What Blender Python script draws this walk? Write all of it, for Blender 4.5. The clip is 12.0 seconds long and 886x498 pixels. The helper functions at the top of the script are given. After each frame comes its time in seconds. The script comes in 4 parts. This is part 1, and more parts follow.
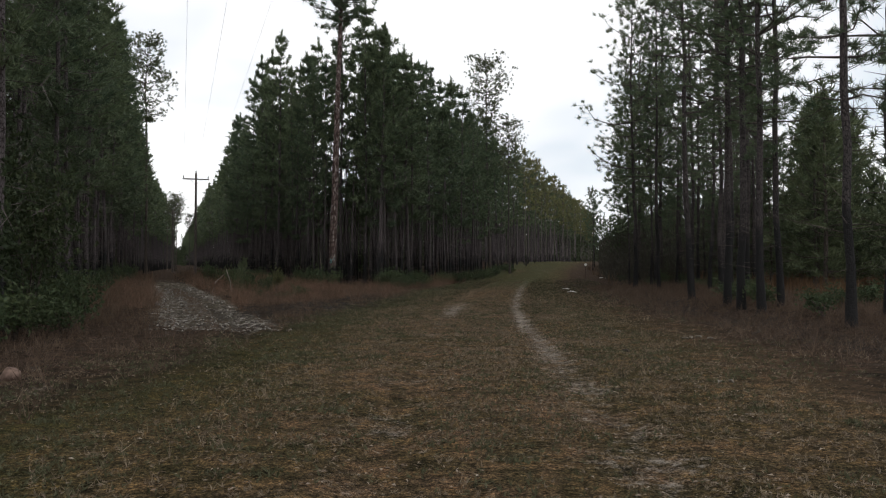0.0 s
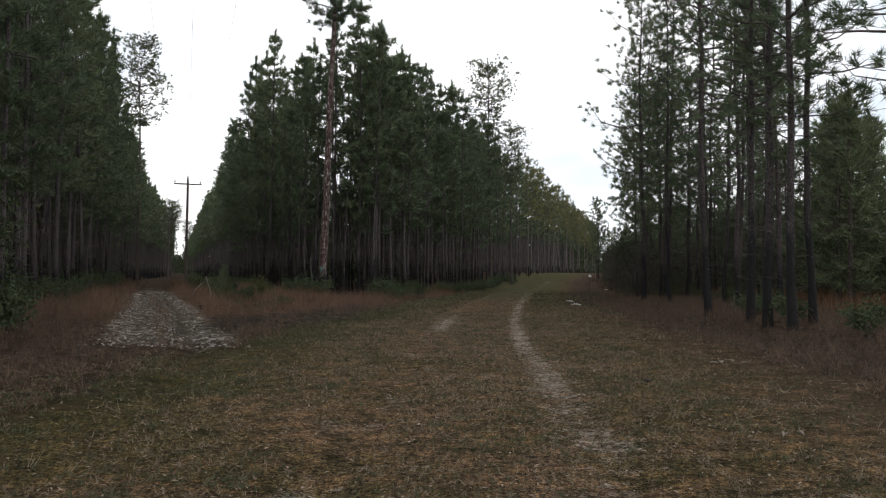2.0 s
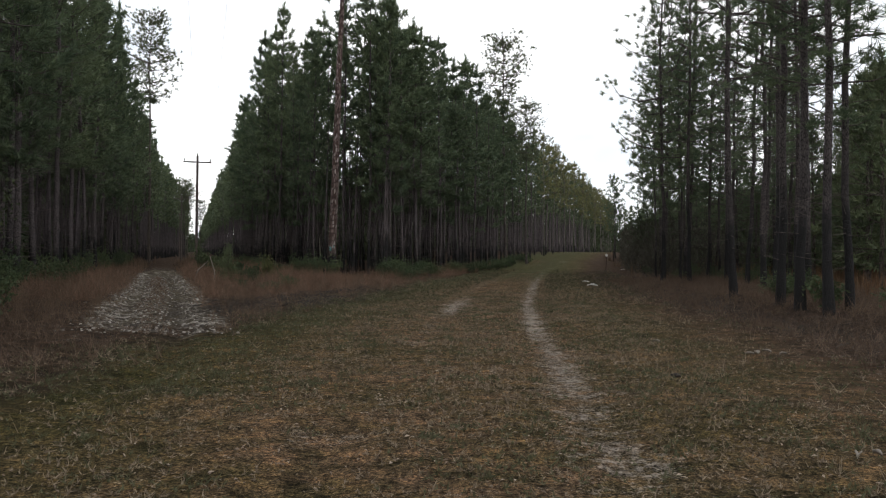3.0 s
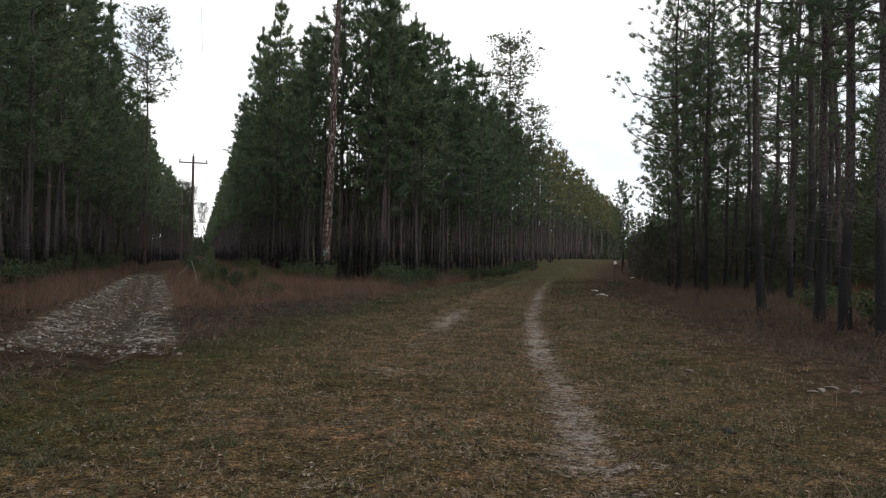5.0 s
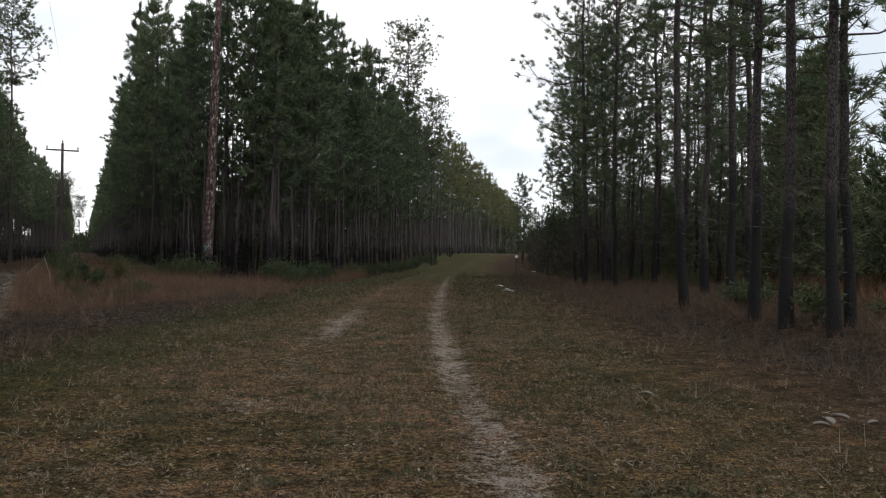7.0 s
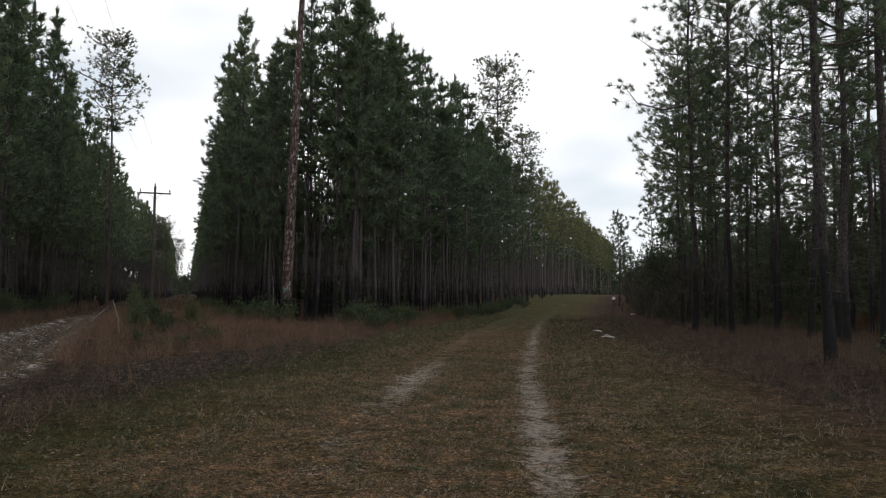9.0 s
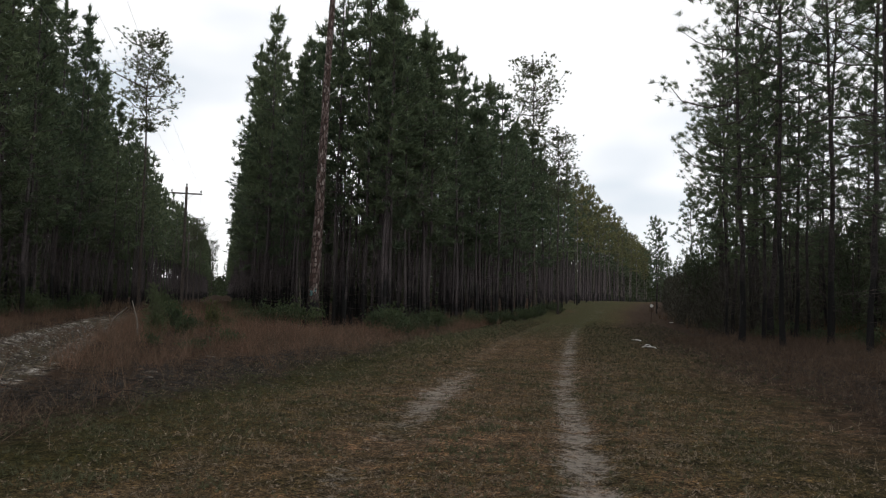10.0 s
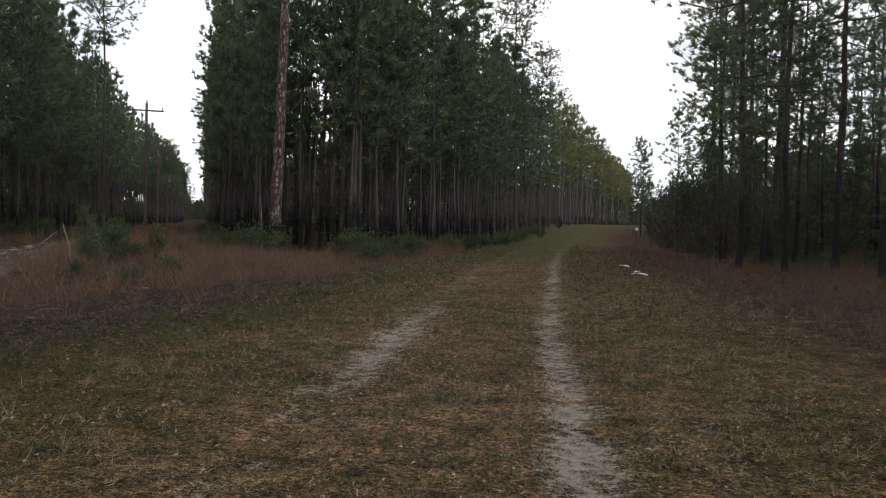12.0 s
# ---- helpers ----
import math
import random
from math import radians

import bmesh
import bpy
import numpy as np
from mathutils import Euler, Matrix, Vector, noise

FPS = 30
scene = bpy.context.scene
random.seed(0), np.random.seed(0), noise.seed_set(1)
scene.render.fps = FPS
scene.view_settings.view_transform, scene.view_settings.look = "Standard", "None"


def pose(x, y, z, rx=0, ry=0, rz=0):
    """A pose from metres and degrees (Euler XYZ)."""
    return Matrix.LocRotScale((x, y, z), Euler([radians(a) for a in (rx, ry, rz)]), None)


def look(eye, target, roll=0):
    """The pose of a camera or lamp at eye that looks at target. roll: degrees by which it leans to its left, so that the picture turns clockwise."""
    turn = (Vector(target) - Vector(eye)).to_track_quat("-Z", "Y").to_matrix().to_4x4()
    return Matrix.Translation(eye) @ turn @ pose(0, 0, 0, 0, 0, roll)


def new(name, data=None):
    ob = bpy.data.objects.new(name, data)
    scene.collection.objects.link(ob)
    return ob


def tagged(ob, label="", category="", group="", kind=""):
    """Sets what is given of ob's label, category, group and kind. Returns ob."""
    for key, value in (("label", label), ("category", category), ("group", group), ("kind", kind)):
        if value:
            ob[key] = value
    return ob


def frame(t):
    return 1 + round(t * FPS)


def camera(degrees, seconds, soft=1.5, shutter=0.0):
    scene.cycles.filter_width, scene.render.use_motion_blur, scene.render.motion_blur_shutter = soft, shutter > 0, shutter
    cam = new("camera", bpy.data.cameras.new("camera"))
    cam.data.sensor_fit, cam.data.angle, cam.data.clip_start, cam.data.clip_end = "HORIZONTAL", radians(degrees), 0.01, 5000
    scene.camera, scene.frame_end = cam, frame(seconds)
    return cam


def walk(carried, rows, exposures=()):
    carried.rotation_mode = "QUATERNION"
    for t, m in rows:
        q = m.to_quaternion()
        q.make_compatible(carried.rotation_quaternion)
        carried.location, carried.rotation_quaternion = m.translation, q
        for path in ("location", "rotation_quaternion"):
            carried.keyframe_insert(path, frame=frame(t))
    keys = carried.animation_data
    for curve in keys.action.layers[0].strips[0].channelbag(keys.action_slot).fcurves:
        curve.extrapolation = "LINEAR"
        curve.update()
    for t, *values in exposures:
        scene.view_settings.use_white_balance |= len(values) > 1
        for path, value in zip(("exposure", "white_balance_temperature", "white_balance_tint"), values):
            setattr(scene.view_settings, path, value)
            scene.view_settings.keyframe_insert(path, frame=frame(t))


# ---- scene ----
cam = camera(58.1, 12.0, soft=1.2)
METRES, EYE, TILT, LEAN, TURN = 16.5, 1.5, 0.0, 0.0, 0.0
ROWS = [
    (0.0, 0.0, 0.0, 0.0, -0.0, 1.11, -0.16),
    (0.5, 0.0033, 0.0376, 0.0003, 1.25, 2.22, -0.31),
    (1.0, 0.0092, 0.0802, -0.0025, 0.91, 0.98, -0.72),
    (1.5, 0.0141, 0.1183, -0.0027, 0.76, 1.0, -0.16),
    (2.0, 0.0226, 0.1601, -0.0032, 0.22, 1.87, -0.66),
    (2.5, 0.0276, 0.2011, -0.0015, 0.73, 0.43, -0.47),
    (3.0, 0.0329, 0.2421, -0.0023, 1.32, 0.36, -0.67),
    (3.2, 0.0352, 0.2581, -0.0023, 2.63, -0.21, -0.02),
    (4.8, 0.0484, 0.3803, -0.0008, 2.72, 1.27, -0.71),
    (5.0, 0.0486, 0.3958, -0.0005, 1.77, 0.76, -1.22),
    (5.5, 0.0482, 0.4361, -0.0, 1.32, 2.32, -1.83),
    (6.0, 0.0482, 0.4786, -0.0022, -5.76, 2.54, -1.18),
    (6.5, 0.0507, 0.5214, -0.0013, -3.18, 2.18, -0.5),
    (7.0, 0.0541, 0.5676, -0.0029, -5.5, 0.53, -0.8),
    (7.2, 0.0557, 0.5859, -0.0028, -4.41, 2.92, -1.19),
    (8.8, 0.0698, 0.7227, 0.0008, 0.55, 4.88, -0.7),
    (9.0, 0.0709, 0.7392, 0.0012, 1.08, 3.38, -0.74),
    (9.5, 0.0723, 0.7808, 0.0019, 6.93, 0.58, -1.62),
    (10.0, 0.0729, 0.824, 0.0024, 3.45, 3.66, -1.54),
    (10.5, 0.0737, 0.8675, 0.0014, 6.17, 3.56, 0.08),
    (11.0, 0.075, 0.9116, 0.0005, 2.8, 0.32, 0.12),
    (11.5, 0.0801, 0.9518, 0.001, 2.33, -1.28, -0.49),
    (12.0, 0.0839, 0.9939, 0.0013, 2.14, -1.78, -1.46),
]
walk(cam, [(t, pose(0, 0, EYE, TILT, LEAN, TURN) @ pose(METRES * x, METRES * y, METRES * z, 90 + pitch, roll, yaw)) for t, x, y, z, yaw, pitch, roll in ROWS],
     ((0.0, -0.18), (1.5, -0.04), (2.5, 0.08), (3.2, 0.1), (5.0, 0.06), (6.0, 0.0), (7.2, -0.08), (9.5, -0.21), (10.5, -0.24), (11.0, -0.28), (11.5, -0.15), (12.0, 0.22)))

# world: bright overcast, thin broken cloud
world = bpy.data.worlds.new("overcast")
scene.world = world
world.use_nodes = True
wn, wl = world.node_tree.nodes, world.node_tree.links
SUN_EL, SUN_ROT = 48.0, 200.0
sky = wn.new("ShaderNodeTexSky")
sky.sky_type, sky.sun_disc = "NISHITA", False
sky.sun_elevation, sky.sun_rotation = radians(SUN_EL), radians(SUN_ROT)
wco = wn.new("ShaderNodeTexCoord")
wmap = wn.new("ShaderNodeMapping")
wmap.inputs["Scale"].default_value = (1.6, 1.6, 4.0)
wl.new(wco.outputs["Generated"], wmap.inputs["Vector"])
cl = wn.new("ShaderNodeTexNoise")
cl.inputs["Scale"].default_value, cl.inputs["Detail"].default_value, cl.inputs["Roughness"].default_value = 1.6, 3.5, 0.45
wl.new(wmap.outputs["Vector"], cl.inputs["Vector"])
clr = wn.new("ShaderNodeValToRGB")
clr.color_ramp.elements[0].position, clr.color_ramp.elements[0].color = 0.38, (9.0, 9.8, 10.7, 1)
clr.color_ramp.elements[1].position, clr.color_ramp.elements[1].color = 0.52, (13.6, 13.6, 13.7, 1)
wl.new(cl.outputs["Fac"], clr.inputs["Fac"])
wmix = wn.new("ShaderNodeMixRGB")
wmix.inputs["Fac"].default_value = 0.9
wl.new(sky.outputs["Color"], wmix.inputs[1])
wl.new(clr.outputs["Color"], wmix.inputs[2])
bg = wn["Background"]
bg.inputs["Strength"].default_value = 0.1
wl.new(wmix.outputs["Color"], bg.inputs["Color"])

sun_data = bpy.data.lights.new("sun", "SUN")
sun_data.energy, sun_data.angle, sun_data.color = 0.5, radians(25), (1.0, 0.96, 0.9)
sun = new("sun", sun_data)
sun.matrix_world = look((0, 0, 60), (-12, 22, 24))

# ---------------------------------------------------------------- materials


def material(name, rough=0.85):
    m = bpy.data.materials.new(name)
    m.use_nodes = True
    n, l = m.node_tree.nodes, m.node_tree.links
    b = n["Principled BSDF"]
    b.inputs["Roughness"].default_value = rough
    b.inputs["Specular IOR Level"].default_value = 0.25
    return m, n, l, b


def noise_node(n, l, vec, scale, detail=4.0, rough=0.55):
    t = n.new("ShaderNodeTexNoise")
    t.inputs["Scale"].default_value, t.inputs["Detail"].default_value, t.inputs["Roughness"].default_value = scale, detail, rough
    if vec:
        l.new(vec, t.inputs["Vector"])
    return t.outputs["Fac"]


def ramp(n, l, fac, stops):
    r = n.new("ShaderNodeValToRGB")
    e = r.color_ramp.elements
    while len(e) < len(stops):
        e.new(0.5)
    for k, (p, c) in zip(e, stops):
        k.position, k.color = p, (*c, 1) if len(c) == 3 else c
    l.new(fac, r.inputs["Fac"])
    return r.outputs["Color"]


def mixed(n, l, fac, a, b, mode="MIX"):
    m = n.new("ShaderNodeMixRGB")
    m.blend_type = mode
    for socket, v in ((m.inputs[0], fac), (m.inputs[1], a), (m.inputs[2], b)):
        if isinstance(v, (int, float)):
            socket.default_value = v
        elif isinstance(v, tuple):
            socket.default_value = (*v, 1)
        else:
            l.new(v, socket)
    return m.outputs[0]


def maths(n, l, op, a, b=0.0):
    m = n.new("ShaderNodeMath")
    m.operation, m.use_clamp = op, False
    for socket, v in ((m.inputs[0], a), (m.inputs[1], b)):
        if isinstance(v, (int, float)):
            socket.default_value = v
        else:
            l.new(v, socket)
    return m.outputs[0]


def bumped(n, l, b, height, strength, distance=0.02):
    k = n.new("ShaderNodeBump")
    k.inputs["Strength"].default_value, k.inputs["Distance"].default_value = strength, distance
    l.new(height, k.inputs["Height"])
    l.new(k.outputs["Normal"], b.inputs["Normal"])


def leaf_material(name, dark, mid, light, through_light=0.25, rough=0.6):
    """Foliage, varied blade by blade and plant by plant."""
    m, n, l, b = material(name, rough)
    geo, info, co = n.new("ShaderNodeNewGeometry"), n.new("ShaderNodeObjectInfo"), n.new("ShaderNodeTexCoord")
    patch = noise_node(n, l, co.outputs["Object"], 0.6, 2.0)
    a = maths(n, l, "MULTIPLY", geo.outputs["Random Per Island"], 0.46)
    p = maths(n, l, "MULTIPLY", patch, 0.35)
    o = maths(n, l, "MULTIPLY", info.outputs["Random"], 0.36)
    col = ramp(n, l, maths(n, l, "ADD", maths(n, l, "ADD", a, p), o), ((0.15, dark), (0.5, mid), (0.95, light)))
    l.new(col, b.inputs["Base Color"])
    tr = n.new("ShaderNodeBsdfTranslucent")
    l.new(col, tr.inputs["Color"])
    mx = n.new("ShaderNodeMixShader")
    mx.inputs[0].default_value = through_light
    l.new(b.outputs[0], mx.inputs[1])
    l.new(tr.outputs[0], mx.inputs[2])
    l.new(mx.outputs[0], n["Material Output"].inputs["Surface"])
    return m


def bark_material(name, groove, plate, scale_xy, char=0.0, bump=0.8, pale=0.0, grey=0.6):
    """Plated bark: upright cells, lichen specks, and a ragged scorched foot where char > 0 (metres)."""
    m, n, l, b = material(name, 0.92)
    co, info = n.new("ShaderNodeTexCoord"), n.new("ShaderNodeObjectInfo")
    mp = n.new("ShaderNodeMapping")
    mp.inputs["Scale"].default_value = (scale_xy, scale_xy, scale_xy * 0.35)
    l.new(co.outputs["Object"], mp.inputs["Vector"])
    v = n.new("ShaderNodeTexVoronoi")
    v.feature = "DISTANCE_TO_EDGE"
    v.inputs["Scale"].default_value = 1.0
    l.new(mp.outputs["Vector"], v.inputs["Vector"])
    fine = noise_node(n, l, co.outputs["Object"], 30.0, 5.0)
    broad = noise_node(n, l, co.outputs["Object"], 1.3, 3.0)
    edge = ramp(n, l, v.outputs["Distance"], ((0.02, (0, 0, 0)), (0.16, (1, 1, 1))))
    tone = mixed(n, l, broad, tuple(c * 0.7 for c in plate), tuple(min(1, c * 1.3) for c in plate))
    tone = mixed(n, l, maths(n, l, "MULTIPLY", info.outputs["Random"], grey), tone, (0.13, 0.11, 0.112))
    if pale:
        cell = n.new("ShaderNodeTexVoronoi")
        cell.inputs["Scale"].default_value = 1.0
        l.new(mp.outputs["Vector"], cell.inputs["Vector"])
        bits = n.new("ShaderNodeSeparateColor")
        l.new(cell.outputs["Color"], bits.inputs[0])
        tone = mixed(n, l, maths(n, l, "MULTIPLY", ramp(n, l, bits.outputs[0], ((0.6, (0, 0, 0)), (0.75, (1, 1, 1)))), pale * 2), tone, (0.42, 0.36, 0.33))
        tone = mixed(n, l, ramp(n, l, bits.outputs[1], ((0.6, (0, 0, 0)), (0.8, (1, 1, 1)))), tone, (0.1, 0.06, 0.05))
    col = mixed(n, l, edge, groove, tone)
    col = mixed(n, l, 0.5, col, ramp(n, l, fine, ((0.3, (0.4, 0.4, 0.4)), (0.7, (1, 1, 1)))), "MULTIPLY")
    if char:
        sep = n.new("ShaderNodeSeparateXYZ")
        l.new(co.outputs["Object"], sep.inputs[0])
        up = maths(n, l, "ADD", maths(n, l, "DIVIDE", sep.outputs["Z"], char), maths(n, l, "MULTIPLY", maths(n, l, "SUBTRACT", broad, 0.5), 1.6))
        up = maths(n, l, "ADD", up, maths(n, l, "MULTIPLY", maths(n, l, "SUBTRACT", info.outputs["Random"], 0.5), 0.8))
        col = mixed(n, l, ramp(n, l, up, ((0.5, (1, 1, 1)), (1.35, (0, 0, 0)))), col, (0.016, 0.015, 0.015))
    l.new(col, b.inputs["Base Color"])
    bumped(n, l, b, maths(n, l, "ADD", edge, maths(n, l, "MULTIPLY", fine, 0.4)), bump, 0.03)
    return m


NEEDLE = leaf_material("pine_needles", (0.044, 0.069, 0.042), (0.088, 0.121, 0.067), (0.156, 0.188, 0.1), 0.32)
NEEDLE_FAR = leaf_material("pine_needles_far", (0.046, 0.066, 0.04), (0.086, 0.113, 0.06), (0.15, 0.17, 0.088), 0.32)
NEEDLE_PALE = leaf_material("thin_crown_needles", (0.05, 0.065, 0.038), (0.095, 0.115, 0.062), (0.16, 0.18, 0.1))
# darker copy of the edge shrub leaves: the wood's shade put into the colour
SHRUB_SHADED = leaf_material("shrub_leaves", (0.02, 0.03, 0.014), (0.036, 0.052, 0.022), (0.07, 0.084, 0.036))
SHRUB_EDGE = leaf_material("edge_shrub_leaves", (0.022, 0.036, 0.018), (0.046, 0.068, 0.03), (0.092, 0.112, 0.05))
SHRUB_YELLOW = leaf_material("yellowing_leaves", (0.034, 0.043, 0.017), (0.06, 0.07, 0.026), (0.11, 0.115, 0.045))
BROOM = leaf_material("dry_broomsedge", (0.04, 0.028, 0.02), (0.09, 0.06, 0.041), (0.2, 0.145, 0.1), 0.3, 0.8)
REDDISH = leaf_material("reddish_broomsedge", (0.066, 0.04, 0.027), (0.155, 0.092, 0.062), (0.32, 0.212, 0.148), 0.3, 0.8)
BRACKEN = leaf_material("dead_bracken", (0.032, 0.021, 0.015), (0.068, 0.045, 0.032), (0.155, 0.11, 0.078), 0.25, 0.85)
FAR_LINE = leaf_material("far_tree_line", (0.018, 0.026, 0.016), (0.028, 0.038, 0.022), (0.04, 0.052, 0.03), 0.0, 0.95)
ORANGE = leaf_material("rusty_broomsedge", (0.06, 0.035, 0.02), (0.125, 0.07, 0.038), (0.23, 0.145, 0.08), 0.3, 0.8)
STRAW = leaf_material("dry_turf", (0.042, 0.031, 0.021), (0.12, 0.09, 0.061), (0.32, 0.256, 0.188), 0.2, 0.85)
TURF = leaf_material("green_turf", (0.026, 0.03, 0.015), (0.05, 0.053, 0.027), (0.1, 0.098, 0.054), 0.2, 0.8)
LITTER = leaf_material("dead_leaves", (0.05, 0.034, 0.025), (0.17, 0.126, 0.094), (0.43, 0.36, 0.29), 0.1, 0.8)
DEAD_TWIG = leaf_material("grey_twigs", (0.05, 0.04, 0.04), (0.1, 0.08, 0.08), (0.17, 0.142, 0.14), 0.0, 0.95)
BRUSH = leaf_material("brown_brush", (0.026, 0.024, 0.018), (0.05, 0.046, 0.034), (0.095, 0.082, 0.06), 0.0, 0.95)
TWIG = leaf_material("dead_twigs", (0.016, 0.014, 0.012), (0.032, 0.027, 0.024), (0.09, 0.078, 0.068), 0.0, 0.95)
BARK = bark_material("pine_bark", (0.028, 0.022, 0.02), (0.155, 0.13, 0.132), 26.0, 2.8, 0.5)
BARK_FAR = bark_material("shaded_pine_bark", (0.03, 0.025, 0.026), (0.155, 0.126, 0.13), 22.0, 3.0, 0.4)
BARK_DARK = bark_material("grove_bark", (0.022, 0.018, 0.018), (0.102, 0.086, 0.082), 24.0, 3.6, 0.6, grey=0.3)
BARK_RED = bark_material("old_pine_bark", (0.045, 0.03, 0.026), (0.21, 0.147, 0.132), 12.0, 2.8, 1.0, 0.35, grey=0.2)
PALE_BARK = bark_material("pale_bark", (0.07, 0.06, 0.052), (0.25, 0.22, 0.2), 16.0, 1.4, 0.2)
BARE_TWIG = leaf_material("olive_crowns", (0.075, 0.08, 0.035), (0.135, 0.135, 0.058), (0.21, 0.2, 0.09), 0.25, 0.8)
LIMB = bark_material("limb_bark", (0.04, 0.033, 0.028), (0.13, 0.105, 0.09), 20.0)

# ---------------------------------------------------------------- plan


ROAD_Y = (-60, 0, 15, 21, 28, 35, 50, 73, 104, 130, 150, 232, 275, 300, 335, 500)
ROAD_X = (-1.0, 0.35, 0.75, 1.0, 1.45, 2.15, 3.75, 6.6, 12.2, 18.0, 23.6, 47.5, 60.0, 74.0, 109.0, 300.0)
SAND_Y, SAND_X = (14, 20, 25, 31, 40.5, 54, 78, 700), (-3.7, -5.6, -7.6, -9.6, -13.4, -18.4, -27.4, -238.0)
SAND_HALF_Y, SAND_HALF = (15, 20, 26, 40, 60, 300), (1.2, 1.6, 1.5, 1.4, 1.3, 1.2)


def road_x(y):
    """The grass road's middle line."""
    return float(np.interp(y, ROAD_Y, ROAD_X))


def sand_x(y):
    """The sandy side road's middle line, along the power line."""
    return float(np.interp(y, SAND_Y, SAND_X))


def line_left(y):
    """The edge of the pine block beyond the power line."""
    return -13.2 - 0.342 * (y - 28)


def line_mid(y):
    """The edge of the middle pine block on the power line's side."""
    return -8.4 - 0.34 * (y - 48)


def line_road(y):
    """The edge of the middle block along the grass road."""
    return float(np.interp(y, (40, 46, 60, 80, 104, 116, 150, 232, 275, 300, 335, 500), (-5.0, -3.6, -1.4, 3.0, 8.6, 11.2, 19.5, 41.0, 53.0, 66.0, 100.0, 290.0)))


def rise(x, y):
    """The land climbs a little towards the road's far bend."""
    t = min(1.0, max(0.0, (y - 72) / 78))
    w = min(1.0, max(0.0, (x - line_mid(y) - 3) / 12))
    return 2.1 * t * t * (3 - 2 * t) * w * w * (3 - 2 * w)


def height(x, y):
    z = 0.05 * noise.noise(Vector((x * 0.12, y * 0.12, 0.0))) + 0.018 * noise.noise(Vector((x * 0.9, y * 0.9, 3.0)))
    r = x - road_x(y)
    for off in (-1.02, 1.1):
        z -= 0.045 * math.exp(-((r - off) / 0.28) ** 2)
    z -= 0.36 * math.exp(-((r + 7.6) / 1.3) ** 2) * max(0.0, 1 - abs(y - 34) / 9) * (0.8 + 0.5 * noise.noise(Vector((x, y, 7))))
    z -= 0.22 * math.exp(-((r - 6.7) / 0.9) ** 2) * max(0.0, 1 - abs(y - 23) / 13)
    if 12 < y < 120:
        s = x - sand_x(y)
        w = math.exp(-(s / 2.2) ** 4)
        z -= 0.05 * w
        for off in (-0.75, 0.5):
            z -= 0.08 * w * math.exp(-((s - off) / 0.22) ** 2)
            z += 0.025 * w * math.exp(-((abs(s - off) - 0.45) / 0.18) ** 2)
        z += w * (0.012 * noise.noise(Vector((x * 1.6, y * 1.1, 5.0))) + 0.01 * noise.noise(Vector((x * 2.4, y * 2.2, 8.0))))
    z += rise(x, y) + 0.24 * max(0.0, min(1.0, (r - 4.6) / 4)) + 0.1 * max(0.0, min(1.0, (-r - 9) / 4))
    return z


# ---------------------------------------------------------------- mesh helpers


def mesh_from(name, verts, faces, mat, smooth=False):
    verts, faces = np.asarray(verts, np.float32), np.asarray(faces, np.int32)
    me = bpy.data.meshes.new(name)
    k = faces.shape[1]
    me.vertices.add(len(verts))
    me.vertices.foreach_set("co", verts.ravel())
    me.loops.add(faces.size)
    me.loops.foreach_set("vertex_index", faces.ravel())
    me.polygons.add(len(faces))
    me.polygons.foreach_set("loop_start", np.arange(len(faces), dtype=np.int32) * k)
    me.update(calc_edges=True)
    me.polygons.foreach_set("use_smooth", np.full(len(faces), smooth))
    me.materials.append(mat)
    return me


def join(pieces):
    """Vertices and faces of several (verts, faces) as one pair."""
    vs, fs, at = [], [], 0
    for v, f in pieces:
        vs.append(v)
        fs.append(np.asarray(f) + at)
        at += len(v)
    return np.concatenate(vs), np.concatenate(fs)


def tube(points, radii, sides=6, knots=0.0, rng=None):
    """A tapered tube of quads along points; knots: uneven girth."""
    pts = np.asarray(points, float)
    rad = np.asarray(radii, float)
    d = np.gradient(pts, axis=0)
    d /= np.linalg.norm(d, axis=1, keepdims=True) + 1e-9
    ref = np.where(np.abs(d[:, 2:3]) > 0.9, (1.0, 0.0, 0.0), (0.0, 0.0, 1.0))
    u = np.cross(d, ref)
    u /= np.linalg.norm(u, axis=1, keepdims=True)
    v = np.cross(d, u)
    a = np.arange(sides) * 2 * np.pi / sides
    r = rad[:, None] * np.ones(sides)
    if knots and rng is not None:
        r = r * (1 + knots * rng.standard_normal(r.shape))
    ring = pts[:, None] + r[..., None] * (np.cos(a)[None, :, None] * u[:, None] + np.sin(a)[None, :, None] * v[:, None])
    verts = ring.reshape(-1, 3)
    i, j = np.meshgrid(np.arange(len(pts) - 1), np.arange(sides), indexing="ij")
    n = (j + 1) % sides
    faces = np.stack([i * sides + j, i * sides + n, (i + 1) * sides + n, (i + 1) * sides + j], -1).reshape(-1, 4)
    return verts, faces


